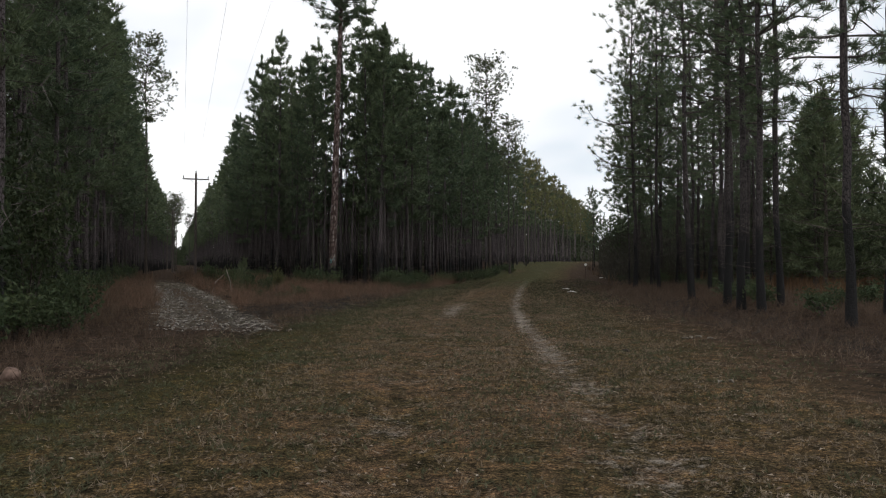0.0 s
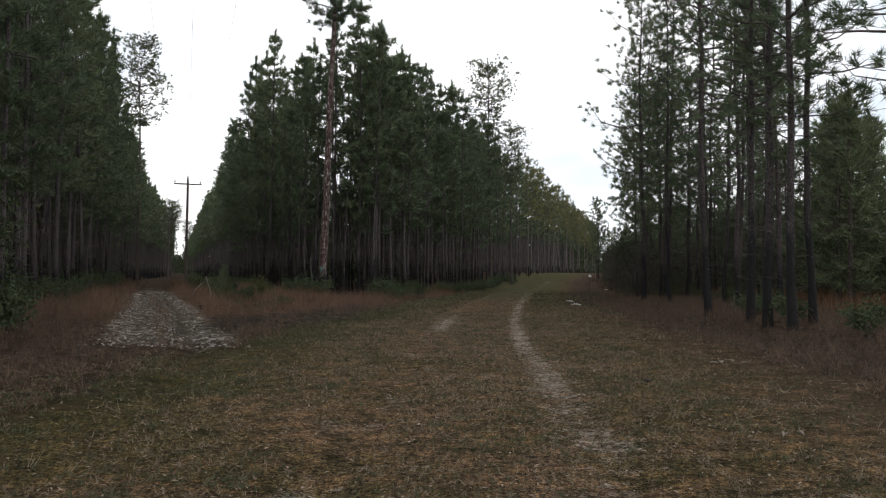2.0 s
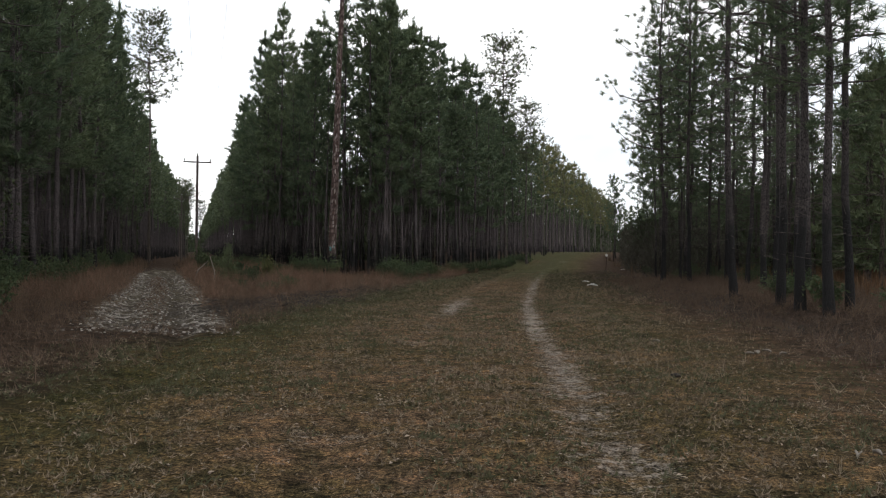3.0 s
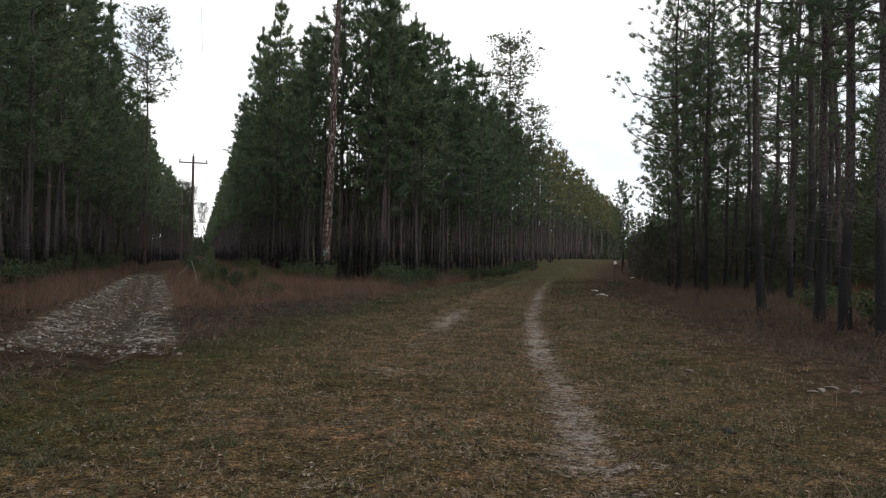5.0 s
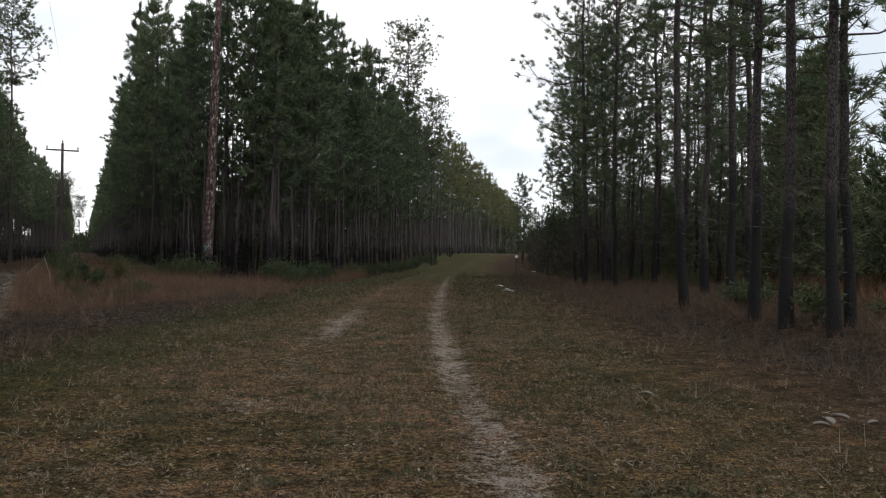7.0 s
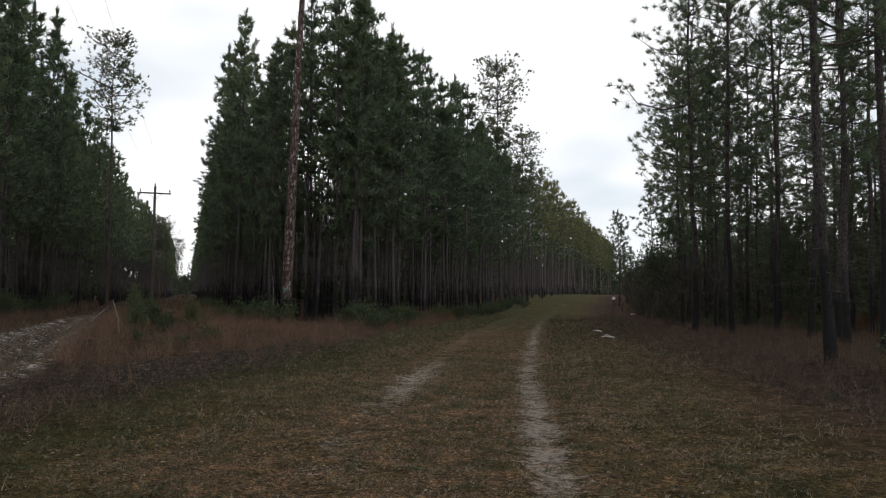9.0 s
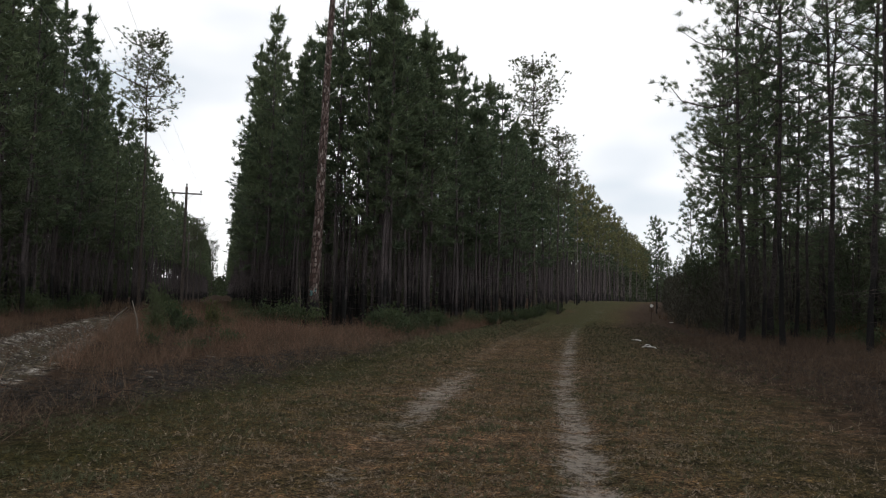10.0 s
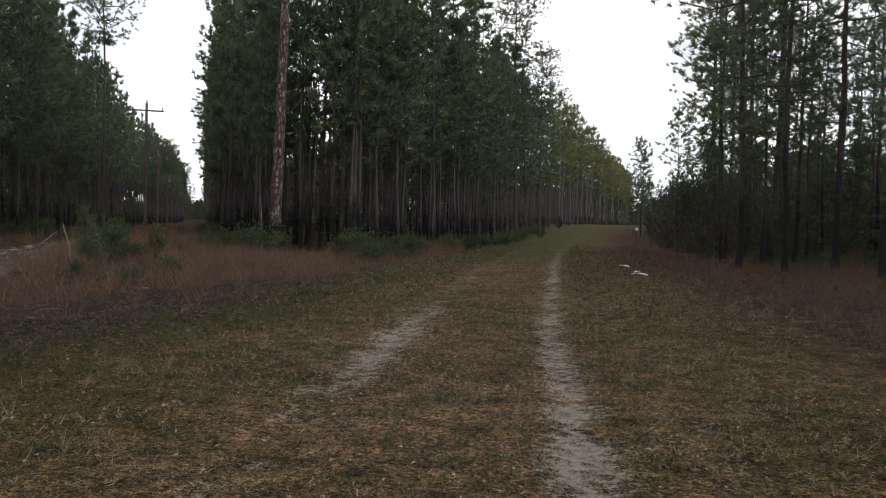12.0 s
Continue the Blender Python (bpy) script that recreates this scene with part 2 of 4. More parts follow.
def blades(rng, centres, along, count, length, width, spread=0.55, lift=0.3, shoot=0.9, vary=0.0):
    """Tufts of needles: thin triangles that fan out from each centre, leaning along the twig and upward."""
    t = len(centres)
    d = rng.standard_normal((t, count, 3)) * spread
    d += np.asarray(along)[:, None] + np.array((0, 0, lift))
    d /= np.linalg.norm(d, axis=2, keepdims=True)
    side = np.cross(d, rng.standard_normal((t, count, 3)))
    side /= np.linalg.norm(side, axis=2, keepdims=True)
    ln = length * rng.uniform(0.7, 1.15, (t, count, 1)) * (1 + vary * rng.uniform(-1, 0.7, (t, 1, 1)))
    c = np.asarray(centres)[:, None] + rng.standard_normal((t, count, 3)) * length * 0.1
    c = c - np.asarray(along)[:, None] * rng.uniform(0, 1, (t, count, 1)) * length * shoot
    v = np.stack([c - side * width / 2, c + side * width / 2, c + d * ln], 2).reshape(-1, 3)
    return v, np.arange(t * count * 3).reshape(-1, 3)


def thing(name, label, category, group=""):
    return tagged(new(name), label, category, group)


def part(name, mesh, parent, label=""):
    ob = new(name, mesh)
    ob.parent = parent
    if label:
        ob["label"] = label
    return ob


# ---------------------------------------------------------------- ground


def axis_points(inner0, inner1, step, outer):
    """Fine steps within, growing ones out to the horizon."""
    core = list(np.arange(inner0, inner1 + 1e-6, step))
    lo, hi, g = [], [], step
    x = inner1
    while x < outer:
        g *= 1.16
        x += g
        hi.append(x)
    g, x = step, inner0
    while x > -outer:
        g *= 1.16
        x -= g
        lo.append(x)
    return np.array(lo[::-1] + core + hi)


GX, GY = axis_points(-16, 10, 0.19, 1500), axis_points(3, 48, 0.19, 1500)
verts = [(x, y, height(x, y)) for y in GY for x in GX]
i, j = np.meshgrid(np.arange(len(GY) - 1), np.arange(len(GX) - 1), indexing="ij")
W = len(GX)
faces = np.stack([i * W + j, i * W + j + 1, (i + 1) * W + j + 1, (i + 1) * W + j], -1).reshape(-1, 4)


def smooth01(v, a, b):
    t = np.clip((v - a) / (b - a), 0, 1)
    return t * t * (3 - 2 * t)


va = np.array(verts)
rx = np.interp(va[:, 1], ROAD_Y, ROAD_X)
sx = np.interp(va[:, 1], SAND_Y, SAND_X)
sh = np.interp(va[:, 1], SAND_HALF_Y, SAND_HALF)
sd = va[:, 0] - sx
wob = np.array([0.12 * noise.noise(Vector((4.0, y * 0.3, 2.0))) for y in GY]).repeat(len(GX))
scentre = np.maximum(0.9 * np.exp(-((sd + 0.05) / 0.42) ** 2), 0.8 * np.exp(-((np.abs(sd) - 1.75) / 0.35) ** 2))
srut = np.maximum(np.exp(-((sd - 0.42 - wob) / 0.24) ** 2), 0.55 * np.exp(-((sd + 0.75 - wob) / 0.2) ** 2))
r = va[:, 0] - rx
ragged = np.array([1.5 * noise.noise(Vector((x * 0.22, y * 0.22, 5.0))) + 0.6 * noise.noise(Vector((x * 0.9, y * 0.9, 8.0))) for x, y, z in verts])
mown = smooth01(r + 0.5 * ragged, -5.4, -3.6) * (1 - smooth01(r + 0.7 * ragged, 3.0, 5.4))
wander = np.array([0.1 * noise.noise(Vector((0.0, y * 0.22, 2.0))) for y in GY]).repeat(len(GX))
worn = (0.68 + 0.45 * smooth01(va[:, 1], 9, 20) - 0.2 * smooth01(va[:, 1], 25, 33)) * (1 - 0.45 * smooth01(va[:, 1], 46, 72))
spotty = np.array([0.42 + 0.4 * float(smooth01(np.array(noise.noise(Vector((3.0, y * 0.16, 1.0)))), -0.25, 0.15)) for y in GY]).repeat(len(GX)) * (0.3 + 0.7 * smooth01(va[:, 1], 20.5, 26))
rut = worn * np.maximum(0.95 * np.exp(-((r - 1.1 - wander) / (0.27 + 0.16 * (1 - smooth01(va[:, 1], 11, 19)))) ** 2), (0.14 + spotty) * (1 - 0.5 * smooth01(va[:, 1], 29, 34)) * np.exp(-((r + 1.02 + 0.35 * smooth01(va[:, 1], 30, 40) + wander) / 0.36) ** 2))
sand = (1 - smooth01(np.abs(va[:, 0] - sx) / sh, 0.65, 1.3)) * smooth01(va[:, 1] + 1.6 * ragged, 16.6, 21.8) * (1 - 0.7 * smooth01(va[:, 1], 44, 80))
green = np.maximum((0.75 + 0.25 * smooth01(va[:, 1], 20, 36)) * np.maximum(1.4 * np.exp(-((r + ragged * 0.5 + 4.0) / 1.5) ** 2), 0.55 * np.exp(-((r + ragged * 0.7 - 2.9) / 1.0) ** 2)), 0.9 * smooth01(va[:, 1], 42, 66) * (1 - smooth01(np.abs(r - 0.2) + 0.6 * ragged, 1.2, 3.6)))
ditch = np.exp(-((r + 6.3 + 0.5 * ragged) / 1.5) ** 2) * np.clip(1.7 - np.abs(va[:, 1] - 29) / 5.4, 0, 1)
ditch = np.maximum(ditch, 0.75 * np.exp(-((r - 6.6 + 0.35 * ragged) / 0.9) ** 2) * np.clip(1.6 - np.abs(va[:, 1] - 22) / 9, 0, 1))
GROUND, n, l, b = material("ground", 1.0)
b.inputs["Specular IOR Level"].default_value = 0.03
co = n.new("ShaderNodeTexCoord").outputs["Object"]


def mask(name):
    a = n.new("ShaderNodeAttribute")
    a.attribute_name = name
    return a.outputs["Fac"]


big, mid_n, small, tiny = (noise_node(n, l, co, s, d, 0.6) for s, d in ((0.35, 4), (2.2, 5), (11.0, 6), (60.0, 4)))
turf = ramp(n, l, maths(n, l, "ADD", maths(n, l, "MULTIPLY", big, 0.55), maths(n, l, "MULTIPLY", mid_n, 0.45)), ((0.36, (0.042, 0.039, 0.022)), (0.46, (0.067, 0.053, 0.032)), (0.54, (0.088, 0.064, 0.044)), (0.64, (0.107, 0.077, 0.057))))
thatch = noise_node(n, l, co, 55.0, 5.0, 0.8)
turf = mixed(n, l, 0.9, turf, ramp(n, l, thatch, ((0.4, (0.16, 0.16, 0.16)), (0.5, (0.95, 0.92, 0.88)), (0.62, (2.7, 2.5, 2.15)))), "MULTIPLY")
turf = mixed(n, l, 0.85, turf, ramp(n, l, noise_node(n, l, co, 20.0, 4.0, 0.7), ((0.4, (0.3, 0.3, 0.3)), (0.5, (1, 1, 1)), (0.62, (1.7, 1.6, 1.45)))), "MULTIPLY")
turf = mixed(n, l, 0.5, turf, ramp(n, l, small, ((0.3, (0.35, 0.35, 0.35)), (0.7, (1.25, 1.2, 1.1)))), "MULTIPLY")
soil = ramp(n, l, mid_n, ((0.3, (0.028, 0.02, 0.015)), (0.6, (0.06, 0.041, 0.03)), (0.75, (0.1, 0.074, 0.058))))
soil = mixed(n, l, 0.8, soil, ramp(n, l, small, ((0.3, (0.35, 0.35, 0.35)), (0.7, (1.2, 1.2, 1.2)))), "MULTIPLY")
flaky = noise_node(n, l, co, 11.0, 9.0, 0.8)
white = ramp(n, l, flaky, ((0.41, (0.06, 0.05, 0.042)), (0.49, (0.135, 0.115, 0.098)), (0.58, (0.37, 0.342, 0.308))))
col = mixed(n, l, mask("mown"), soil, turf)
blotch = noise_node(n, l, co, 3.2, 5.0, 0.7)
col = mixed(n, l, 0.8, col, ramp(n, l, blotch, ((0.36, (0.34, 0.37, 0.33)), (0.47, (0.88, 0.9, 0.87)), (0.55, (1.18, 1.1, 1.02)), (0.65, (1.95, 1.7, 1.5)))), "MULTIPLY")
lush = maths(n, l, "MULTIPLY", mask("green"), ramp(n, l, mid_n, ((0.35, (0.35, 0.35, 0.35)), (0.6, (1, 1, 1)))))
col = mixed(n, l, lush, col, mixed(n, l, 1.0, col, (0.46, 0.62, 0.42), "MULTIPLY"))
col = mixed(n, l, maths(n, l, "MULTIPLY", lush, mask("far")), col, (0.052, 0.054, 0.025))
fray = mixed(n, l, 0.6, noise_node(n, l, co, 0.9, 8.0, 0.8), mixed(n, l, 0.6, small, thatch))
bare = ramp(n, l, maths(n, l, "ADD", fray, maths(n, l, "MULTIPLY", mask("rut"), 0.11)), ((0.562, (0, 0, 0)), (0.625, (0.72, 0.72, 0.72))))
col = mixed(n, l, bare, col, mixed(n, l, 0.7, white, mixed(n, l, thatch, (0.13, 0.103, 0.084), (0.46, 0.405, 0.352))))
edge = maths(n, l, "ADD", mask("sand"), maths(n, l, "MULTIPLY", maths(n, l, "SUBTRACT", mixed(n, l, 0.5, mid_n, small), 0.5), 1.8))
along = n.new("ShaderNodeMapping")
along.inputs["Rotation"].default_value, along.inputs["Scale"].default_value = (0, 0, radians(-21)), (3.4, 0.5, 1.0)
l.new(co, along.inputs["Vector"])
damp = ramp(n, l, mixed(n, l, 0.45, noise_node(n, l, along.outputs["Vector"], 1.0, 5.0, 0.6), noise_node(n, l, co, 2.6, 6.0, 0.7)), ((0.42, (0.45, 0.42, 0.37)), (0.56, (1, 1, 1))))
weeds = ramp(n, l, noise_node(n, l, co, 0.9, 6.0, 0.75), ((0.47, (0, 0, 0)), (0.58, (1, 1, 1))))
cross = n.new("ShaderNodeMapping")
cross.inputs["Rotation"].default_value, cross.inputs["Scale"].default_value = (0, 0, radians(-14)), (5.2, 4.4, 5.0)
l.new(co, cross.inputs["Vector"])
flakes = ramp(n, l, mixed(n, l, 0.4, noise_node(n, l, cross.outputs["Vector"], 1.0, 8.0, 0.85), mid_n), ((0.44, (0.05, 0.041, 0.034)), (0.49, (0.11, 0.092, 0.077)), (0.53, (0.27, 0.244, 0.215)), (0.59, (0.58, 0.545, 0.5))))
track = mixed(n, l, maths(n, l, "MULTIPLY", maths(n, l, "MAXIMUM", maths(n, l, "MULTIPLY", mask("scentre"), ramp(n, l, mixed(n, l, 0.5, mid_n, small), ((0.42, (0.15, 0.15, 0.15)), (0.54, (1, 1, 1))))), weeds), 0.85), mixed(n, l, maths(n, l, "MULTIPLY", mask("srut"), 0.95), mixed(n, l, 0.8, flakes, damp, "MULTIPLY"), (0.032, 0.026, 0.021)), mixed(n, l, small, (0.035, 0.032, 0.016), (0.085, 0.066, 0.042)))
col = mixed(n, l, ramp(n, l, edge, ((0.35, (0, 0, 0)), (0.6, (1, 1, 1)))), col, track)
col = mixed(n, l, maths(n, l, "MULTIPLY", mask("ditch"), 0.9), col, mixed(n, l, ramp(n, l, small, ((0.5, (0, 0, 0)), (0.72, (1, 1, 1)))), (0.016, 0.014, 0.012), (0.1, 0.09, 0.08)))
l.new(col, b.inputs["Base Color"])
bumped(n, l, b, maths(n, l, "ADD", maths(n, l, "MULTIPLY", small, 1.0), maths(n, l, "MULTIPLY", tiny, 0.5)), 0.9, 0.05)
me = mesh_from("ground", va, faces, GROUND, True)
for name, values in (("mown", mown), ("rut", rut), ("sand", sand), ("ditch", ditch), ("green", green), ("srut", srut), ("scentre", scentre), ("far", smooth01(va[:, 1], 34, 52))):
    at = me.attributes.new(name, "FLOAT", "POINT")
    at.data.foreach_set("value", values.astype(np.float32))
tagged(new("ground", me), "mown dry grass road, sandy side road and brown verge", "ground", kind="structure")

# ---------------------------------------------------------------- pines


def pine_mesh(seed, tall, girth, base, reach, whorls, per, tufts, needles, length, width, sides=8, limb_sides=4, lean=0.012, shape="spire", stubs=8, droop=0.25, rings=14, twigs=True, spray=0.26, inner=0.72):
    """Trunk, limbs and needled crown of one pine, foot at the origin. base: where the crown begins; reach: its widest limb."""
    rng = np.random.default_rng(seed)
    n = rings
    zs = np.linspace(0, tall, n)
    bend = np.cumsum(rng.standard_normal((n, 2)) * lean * tall / n * 2, axis=0)
    bend -= bend[0]
    axis_pts = np.c_[bend, zs]
    rad = girth / 2 * (1 - zs / tall) ** 0.75 + 0.012
    rad[0] *= 1.28
    trunk = tube(np.r_[[axis_pts[0] - (0, 0, 0.3)], axis_pts], np.r_[rad[0] * 1.1, rad], sides, 0.03, rng)
    limbs, cen, ali = [], [], []
    for w in range(whorls):
        f = (w + rng.uniform(-0.3, 0.3)) / whorls
        z = base + (tall - base) * min(max(f, 0), 0.99)
        if shape == "spire":
            rr = reach * (0.5 + 0.5 * min(1, f / 0.25)) * (1 - f) ** 0.5 * rng.uniform(0.75, 1.2)
        elif shape == "ball":
            rr = reach * math.sqrt(max(0.05, 1 - (2 * f - 0.95) ** 2)) * rng.uniform(0.6, 1.1)
        elif shape == "round":
            rr = reach * math.sqrt(max(0.05, 1 - (2 * f - 0.85) ** 2 * 0.85))
        else:
            rr = reach * (1 - f) ** 0.5
        o = np.array([np.interp(z, zs, axis_pts[:, 0]), np.interp(z, zs, axis_pts[:, 1]), z])
        turn = rng.uniform(0, 6.3)
        for k in range(per):
            a = turn + (k + rng.uniform(-0.35, 0.35)) * 6.283 / per
            L = max(0.3, rr * rng.uniform(0.45, 1.2))
            up = rng.uniform(-0.15, 0.35) + 0.75 * f
            d = np.array([math.cos(a), math.sin(a), up])
            d /= np.linalg.norm(d)
            s = np.linspace(0, 1, 4)[:, None]
            p = o + d * L * s + np.array((0, 0, 1)) * L * ((s - s * s) * -droop + 0.12 * s ** 3)
            p[1:] += rng.standard_normal((3, 3)) * 0.05 * L
            limbs.append(tube(p, np.array([0.030, 0.022, 0.014, 0.006]) * (0.5 + L / 2.2) * min(1.0, girth / 0.25), limb_sides))
            for q in range(tufts):
                g = 1 - (q / tufts) ** 1.2 * inner if q else 1.0
                c = np.array([np.interp(g, s[:, 0], p[:, m]) for m in range(3)])
                if q:
                    off = rng.standard_normal(3) * np.array((1, 1, 0.6)) * spray * (0.4 + L * 0.35)
                    if twigs and L > 0.9:
                        limbs.append(tube(np.array([c, c + off]), (0.009, 0.004), 3))
                    c = c + off
                cen.append(c)
                ali.append(d * 0.6)
    for k in range(3):
        cen.append(axis_pts[-1] - (0, 0, 0.25 * k))
        ali.append(np.array((0, 0, 0.9)))
    for k in range(stubs):
        z = rng.uniform(0.2 * base, base * 1.15)
        a = rng.uniform(0, 6.3)
        o = np.array([np.interp(z, zs, axis_pts[:, 0]), np.interp(z, zs, axis_pts[:, 1]), z])
        L = rng.uniform(0.3, 1.5)
        limbs.append(tube(np.array([o, o + np.array([math.cos(a), math.sin(a), rng.uniform(-0.2, 0.3)]) * L]), (0.014, 0.004), 3))
    crown = blades(rng, np.array(cen), np.array(ali), needles, length, width)
    return trunk, join(limbs), crown


def pine_thing(name, label, group, meshes):
    ob = thing(name, label, "tree", group)
    for piece, me in zip(("trunk", "crown"), meshes):
        part(piece, me, ob)
    return ob


def pine_kind(name, bark, needle, **kw):
    t, li, c = pine_mesh(**kw)
    wood = mesh_from(name + "_trunk", *join((t, li)), bark, True)
    wood.materials.append(LIMB)
    wood.polygons.foreach_set("material_index", np.r_[np.zeros(len(t[1]), np.int32), np.ones(len(li[1]), np.int32)])
    return wood, mesh_from(name + "_crown", *c, needle)


tilt = random.Random(8)


def standing(x, y, rz, s, sz=None):
    return Matrix.LocRotScale((x, y, height(x, y) - 0.03), Euler((tilt.gauss(0, 0.013), tilt.gauss(0, 0.013), rz)), (s, s, sz or s))


def plant(kind_meshes, name, label, group, x, y, rz, s, sz=None):
    ob = pine_thing(name, label, group, kind_meshes)
    ob.matrix_basis = standing(x, y, rz, s, sz)
    return ob


PLANTED = [pine_kind("planted_pine", BARK, NEEDLE, seed=10 + k, tall=18.6 + 0.5 * (k % 3), girth=0.15 + 0.02 * (k % 3), base=4.6 + 0.8 * (k % 4), reach=2.15 + 0.22 * (k % 3), whorls=15, per=3, tufts=7, needles=13, length=0.38, width=0.084, stubs=24, limb_sides=3, twigs=False, spray=0.24, inner=0.66) for k in range(8)]
NEAR_ROWS = [pine_kind("planted_pine", BARK, NEEDLE, seed=20 + k, tall=18.8 + 0.5 * (k % 3), girth=0.16 + 0.02 * (k % 3), base=4.2 + 0.8 * k, reach=2.15 + 0.22 * (k % 3), whorls=15, per=3, tufts=8, needles=25, length=0.33, width=0.04, stubs=24, limb_sides=3, twigs=False, spray=0.26, inner=0.68) for k in range(4)]
GROVE = [pine_kind("grove_pine", BARK_DARK, NEEDLE, seed=40 + k, tall=16.0 + 0.9 * (k % 4), girth=0.17 + 0.025 * (k % 3), base=4.6 + 1.2 * (k % 3), reach=2.5 + 0.3 * (k % 2), whorls=14, per=3, tufts=6, needles=38, length=0.26, width=0.022, sides=10, shape="round", stubs=26, droop=0.15, lean=0.022) for k in range(6)]
LIMBY = pine_kind("limby_pine", BARK_DARK, NEEDLE, seed=61, tall=17.0, girth=0.2, base=5.0, reach=3.3, whorls=13, per=3, tufts=13, needles=26, length=0.27, width=0.03, sides=10, shape="round", stubs=16, droop=0.3, lean=0.02, spray=0.36)
OLD = pine_kind("old_pine", BARK_RED, NEEDLE, seed=71, tall=25.0, girth=0.48, base=16.5, reach=2.7, whorls=13, per=4, tufts=13, needles=20, length=0.34, width=0.05, sides=14, shape="round", stubs=6)
THIN = [pine_kind("thin_pine", LIMB, NEEDLE_PALE, seed=80 + k, tall=26.0, girth=0.3, base=17.0 + 0.5 * k, reach=4.5, whorls=9, per=5, tufts=24, needles=15, length=0.25, width=0.06, shape="ball", spray=0.34, inner=0.55) for k in range(2)]
BARE = [pine_kind("pale_tree", PALE_BARK, BARE_TWIG, seed=150 + k, tall=17.5, girth=0.15, base=9.0, reach=2.0, whorls=9, per=3, tufts=4, needles=9, length=0.5, width=0.11, sides=6, limb_sides=3, shape="round", stubs=8, rings=8, lean=0.02) for k in range(2)]
CLUMPY = [pine_kind("small_pine", BARK_DARK, NEEDLE, seed=160 + k, tall=15.0, girth=0.17, base=5.5, reach=2.1, whorls=11, per=3, tufts=7, needles=18, length=0.38, width=0.075, sides=8, limb_sides=3, shape="round", stubs=12, lean=0.02) for k in range(2)]
YOUNG = [pine_kind("young_pine", LIMB, NEEDLE_FAR, seed=90 + k, tall=7.5, girth=0.14, base=0.8, reach=1.9, whorls=12, per=5, tufts=4, needles=13, length=0.34, width=0.055, shape="cone", stubs=0, limb_sides=3, twigs=False) for k in range(3)]

rng = np.random.default_rng(5)
near_group, far_left, far_mid, corner = [], [], [], set()
# the middle block: rows along the power line, then thinner far edges
for a in np.arange(-2, 640, 2.0):
    for c in np.arange(0.6, 190, 3.0):
        y = 48.2 + a * 0.948 + c * 0.32 + rng.uniform(-0.9, 0.9)
        x = -8.3 - a * 0.322 + c * 0.948 + rng.uniform(-1.0, 1.0)
        edge = line_road(y)
        depth = min(c, edge - x)
        if x > edge or (x < -5.0 and y < 52.4) or (x < -3.6 and y < 49.4) or (a > 150 and c > 7 and edge - x > 11) or y > (620 if c < 7 else 335):
            continue
        if a < 62 and c < 6 or (edge - x < 6 and y < 104):
            if c < 2 and a < 16:
                x, y = x + 0.9, y + 0.3
                corner.add((x, y))
            near_group.append((x, y))
        elif depth < 60:
            far_mid.append((x, y, depth))
near_group += [(-5.0, 55.0), (-3.9, 57.4), (-5.9, 60.0), (-3.1, 54.2), (-4.6, 63.2), (-2.4, 57.0), (-6.4, 56.6), (-4.2, 52.6)]
# the block beyond the power line
for a in np.arange(-16, 640, 2.3):
    for c in np.arange(0.6, 64, 3.0):
        y = 28 + a * 0.946 - c * 0.32 + rng.uniform(-0.9, 0.9)
        x = line_left(28 + a * 0.946) - c * 0.946 + rng.uniform(-0.9, 0.9)
        if y < 8 or (a > 150 and c > 7):
            continue
        if c < 6 and y < 88:
            near_group.append((x, y))
        else:
            far_left.append((x, y, c))
for x, y in near_group:
    u, v = x + rng.uniform(-1.3, 1.3), y + rng.uniform(-1.3, 1.3)
    if u < line_road(v) - 0.5 and (u > line_mid(v) + 1.0 and (u > -5.6 or v > 54) if u > -14 - 0.34 * (v - 48) and v > 47 else u < line_left(v) - 0.5):
        (far_mid if v > 47 and u > line_mid(v) else far_left).append((u, v, 99.0))
for x, y in near_group:
    k = int(rng.integers(len(PLANTED)))
    plant(NEAR_ROWS[k % 4] if y < 42 else PLANTED[k], "pine_tree", "tall slender planted pine with scorched grey-brown trunk", "planted pines", x, y, rng.uniform(0, 6.3), rng.uniform(0.82, 1.12) * (0.66 if (x, y) in corner else 1.0), rng.uniform(0.82, 1.05) * (0.84 if (x, y) in corner else 1.0))

LOW = [pine_mesh(seed=110 + k, tall=18.0, girth=0.17, base=6.8, reach=2.2, whorls=12, per=3, tufts=2, needles=7, length=0.6, width=0.17, sides=5, limb_sides=3, stubs=0, rings=4, twigs=False) for k in range(4)]
LEAN_CROWN = [pine_mesh(seed=120 + k, tall=18.0, girth=0.15, base=7.2, reach=2.2, whorls=9, per=3, tufts=2, needles=5, length=0.6, width=0.26, sides=4, limb_sides=3, stubs=0, rings=3, twigs=False) for k in range(3)]


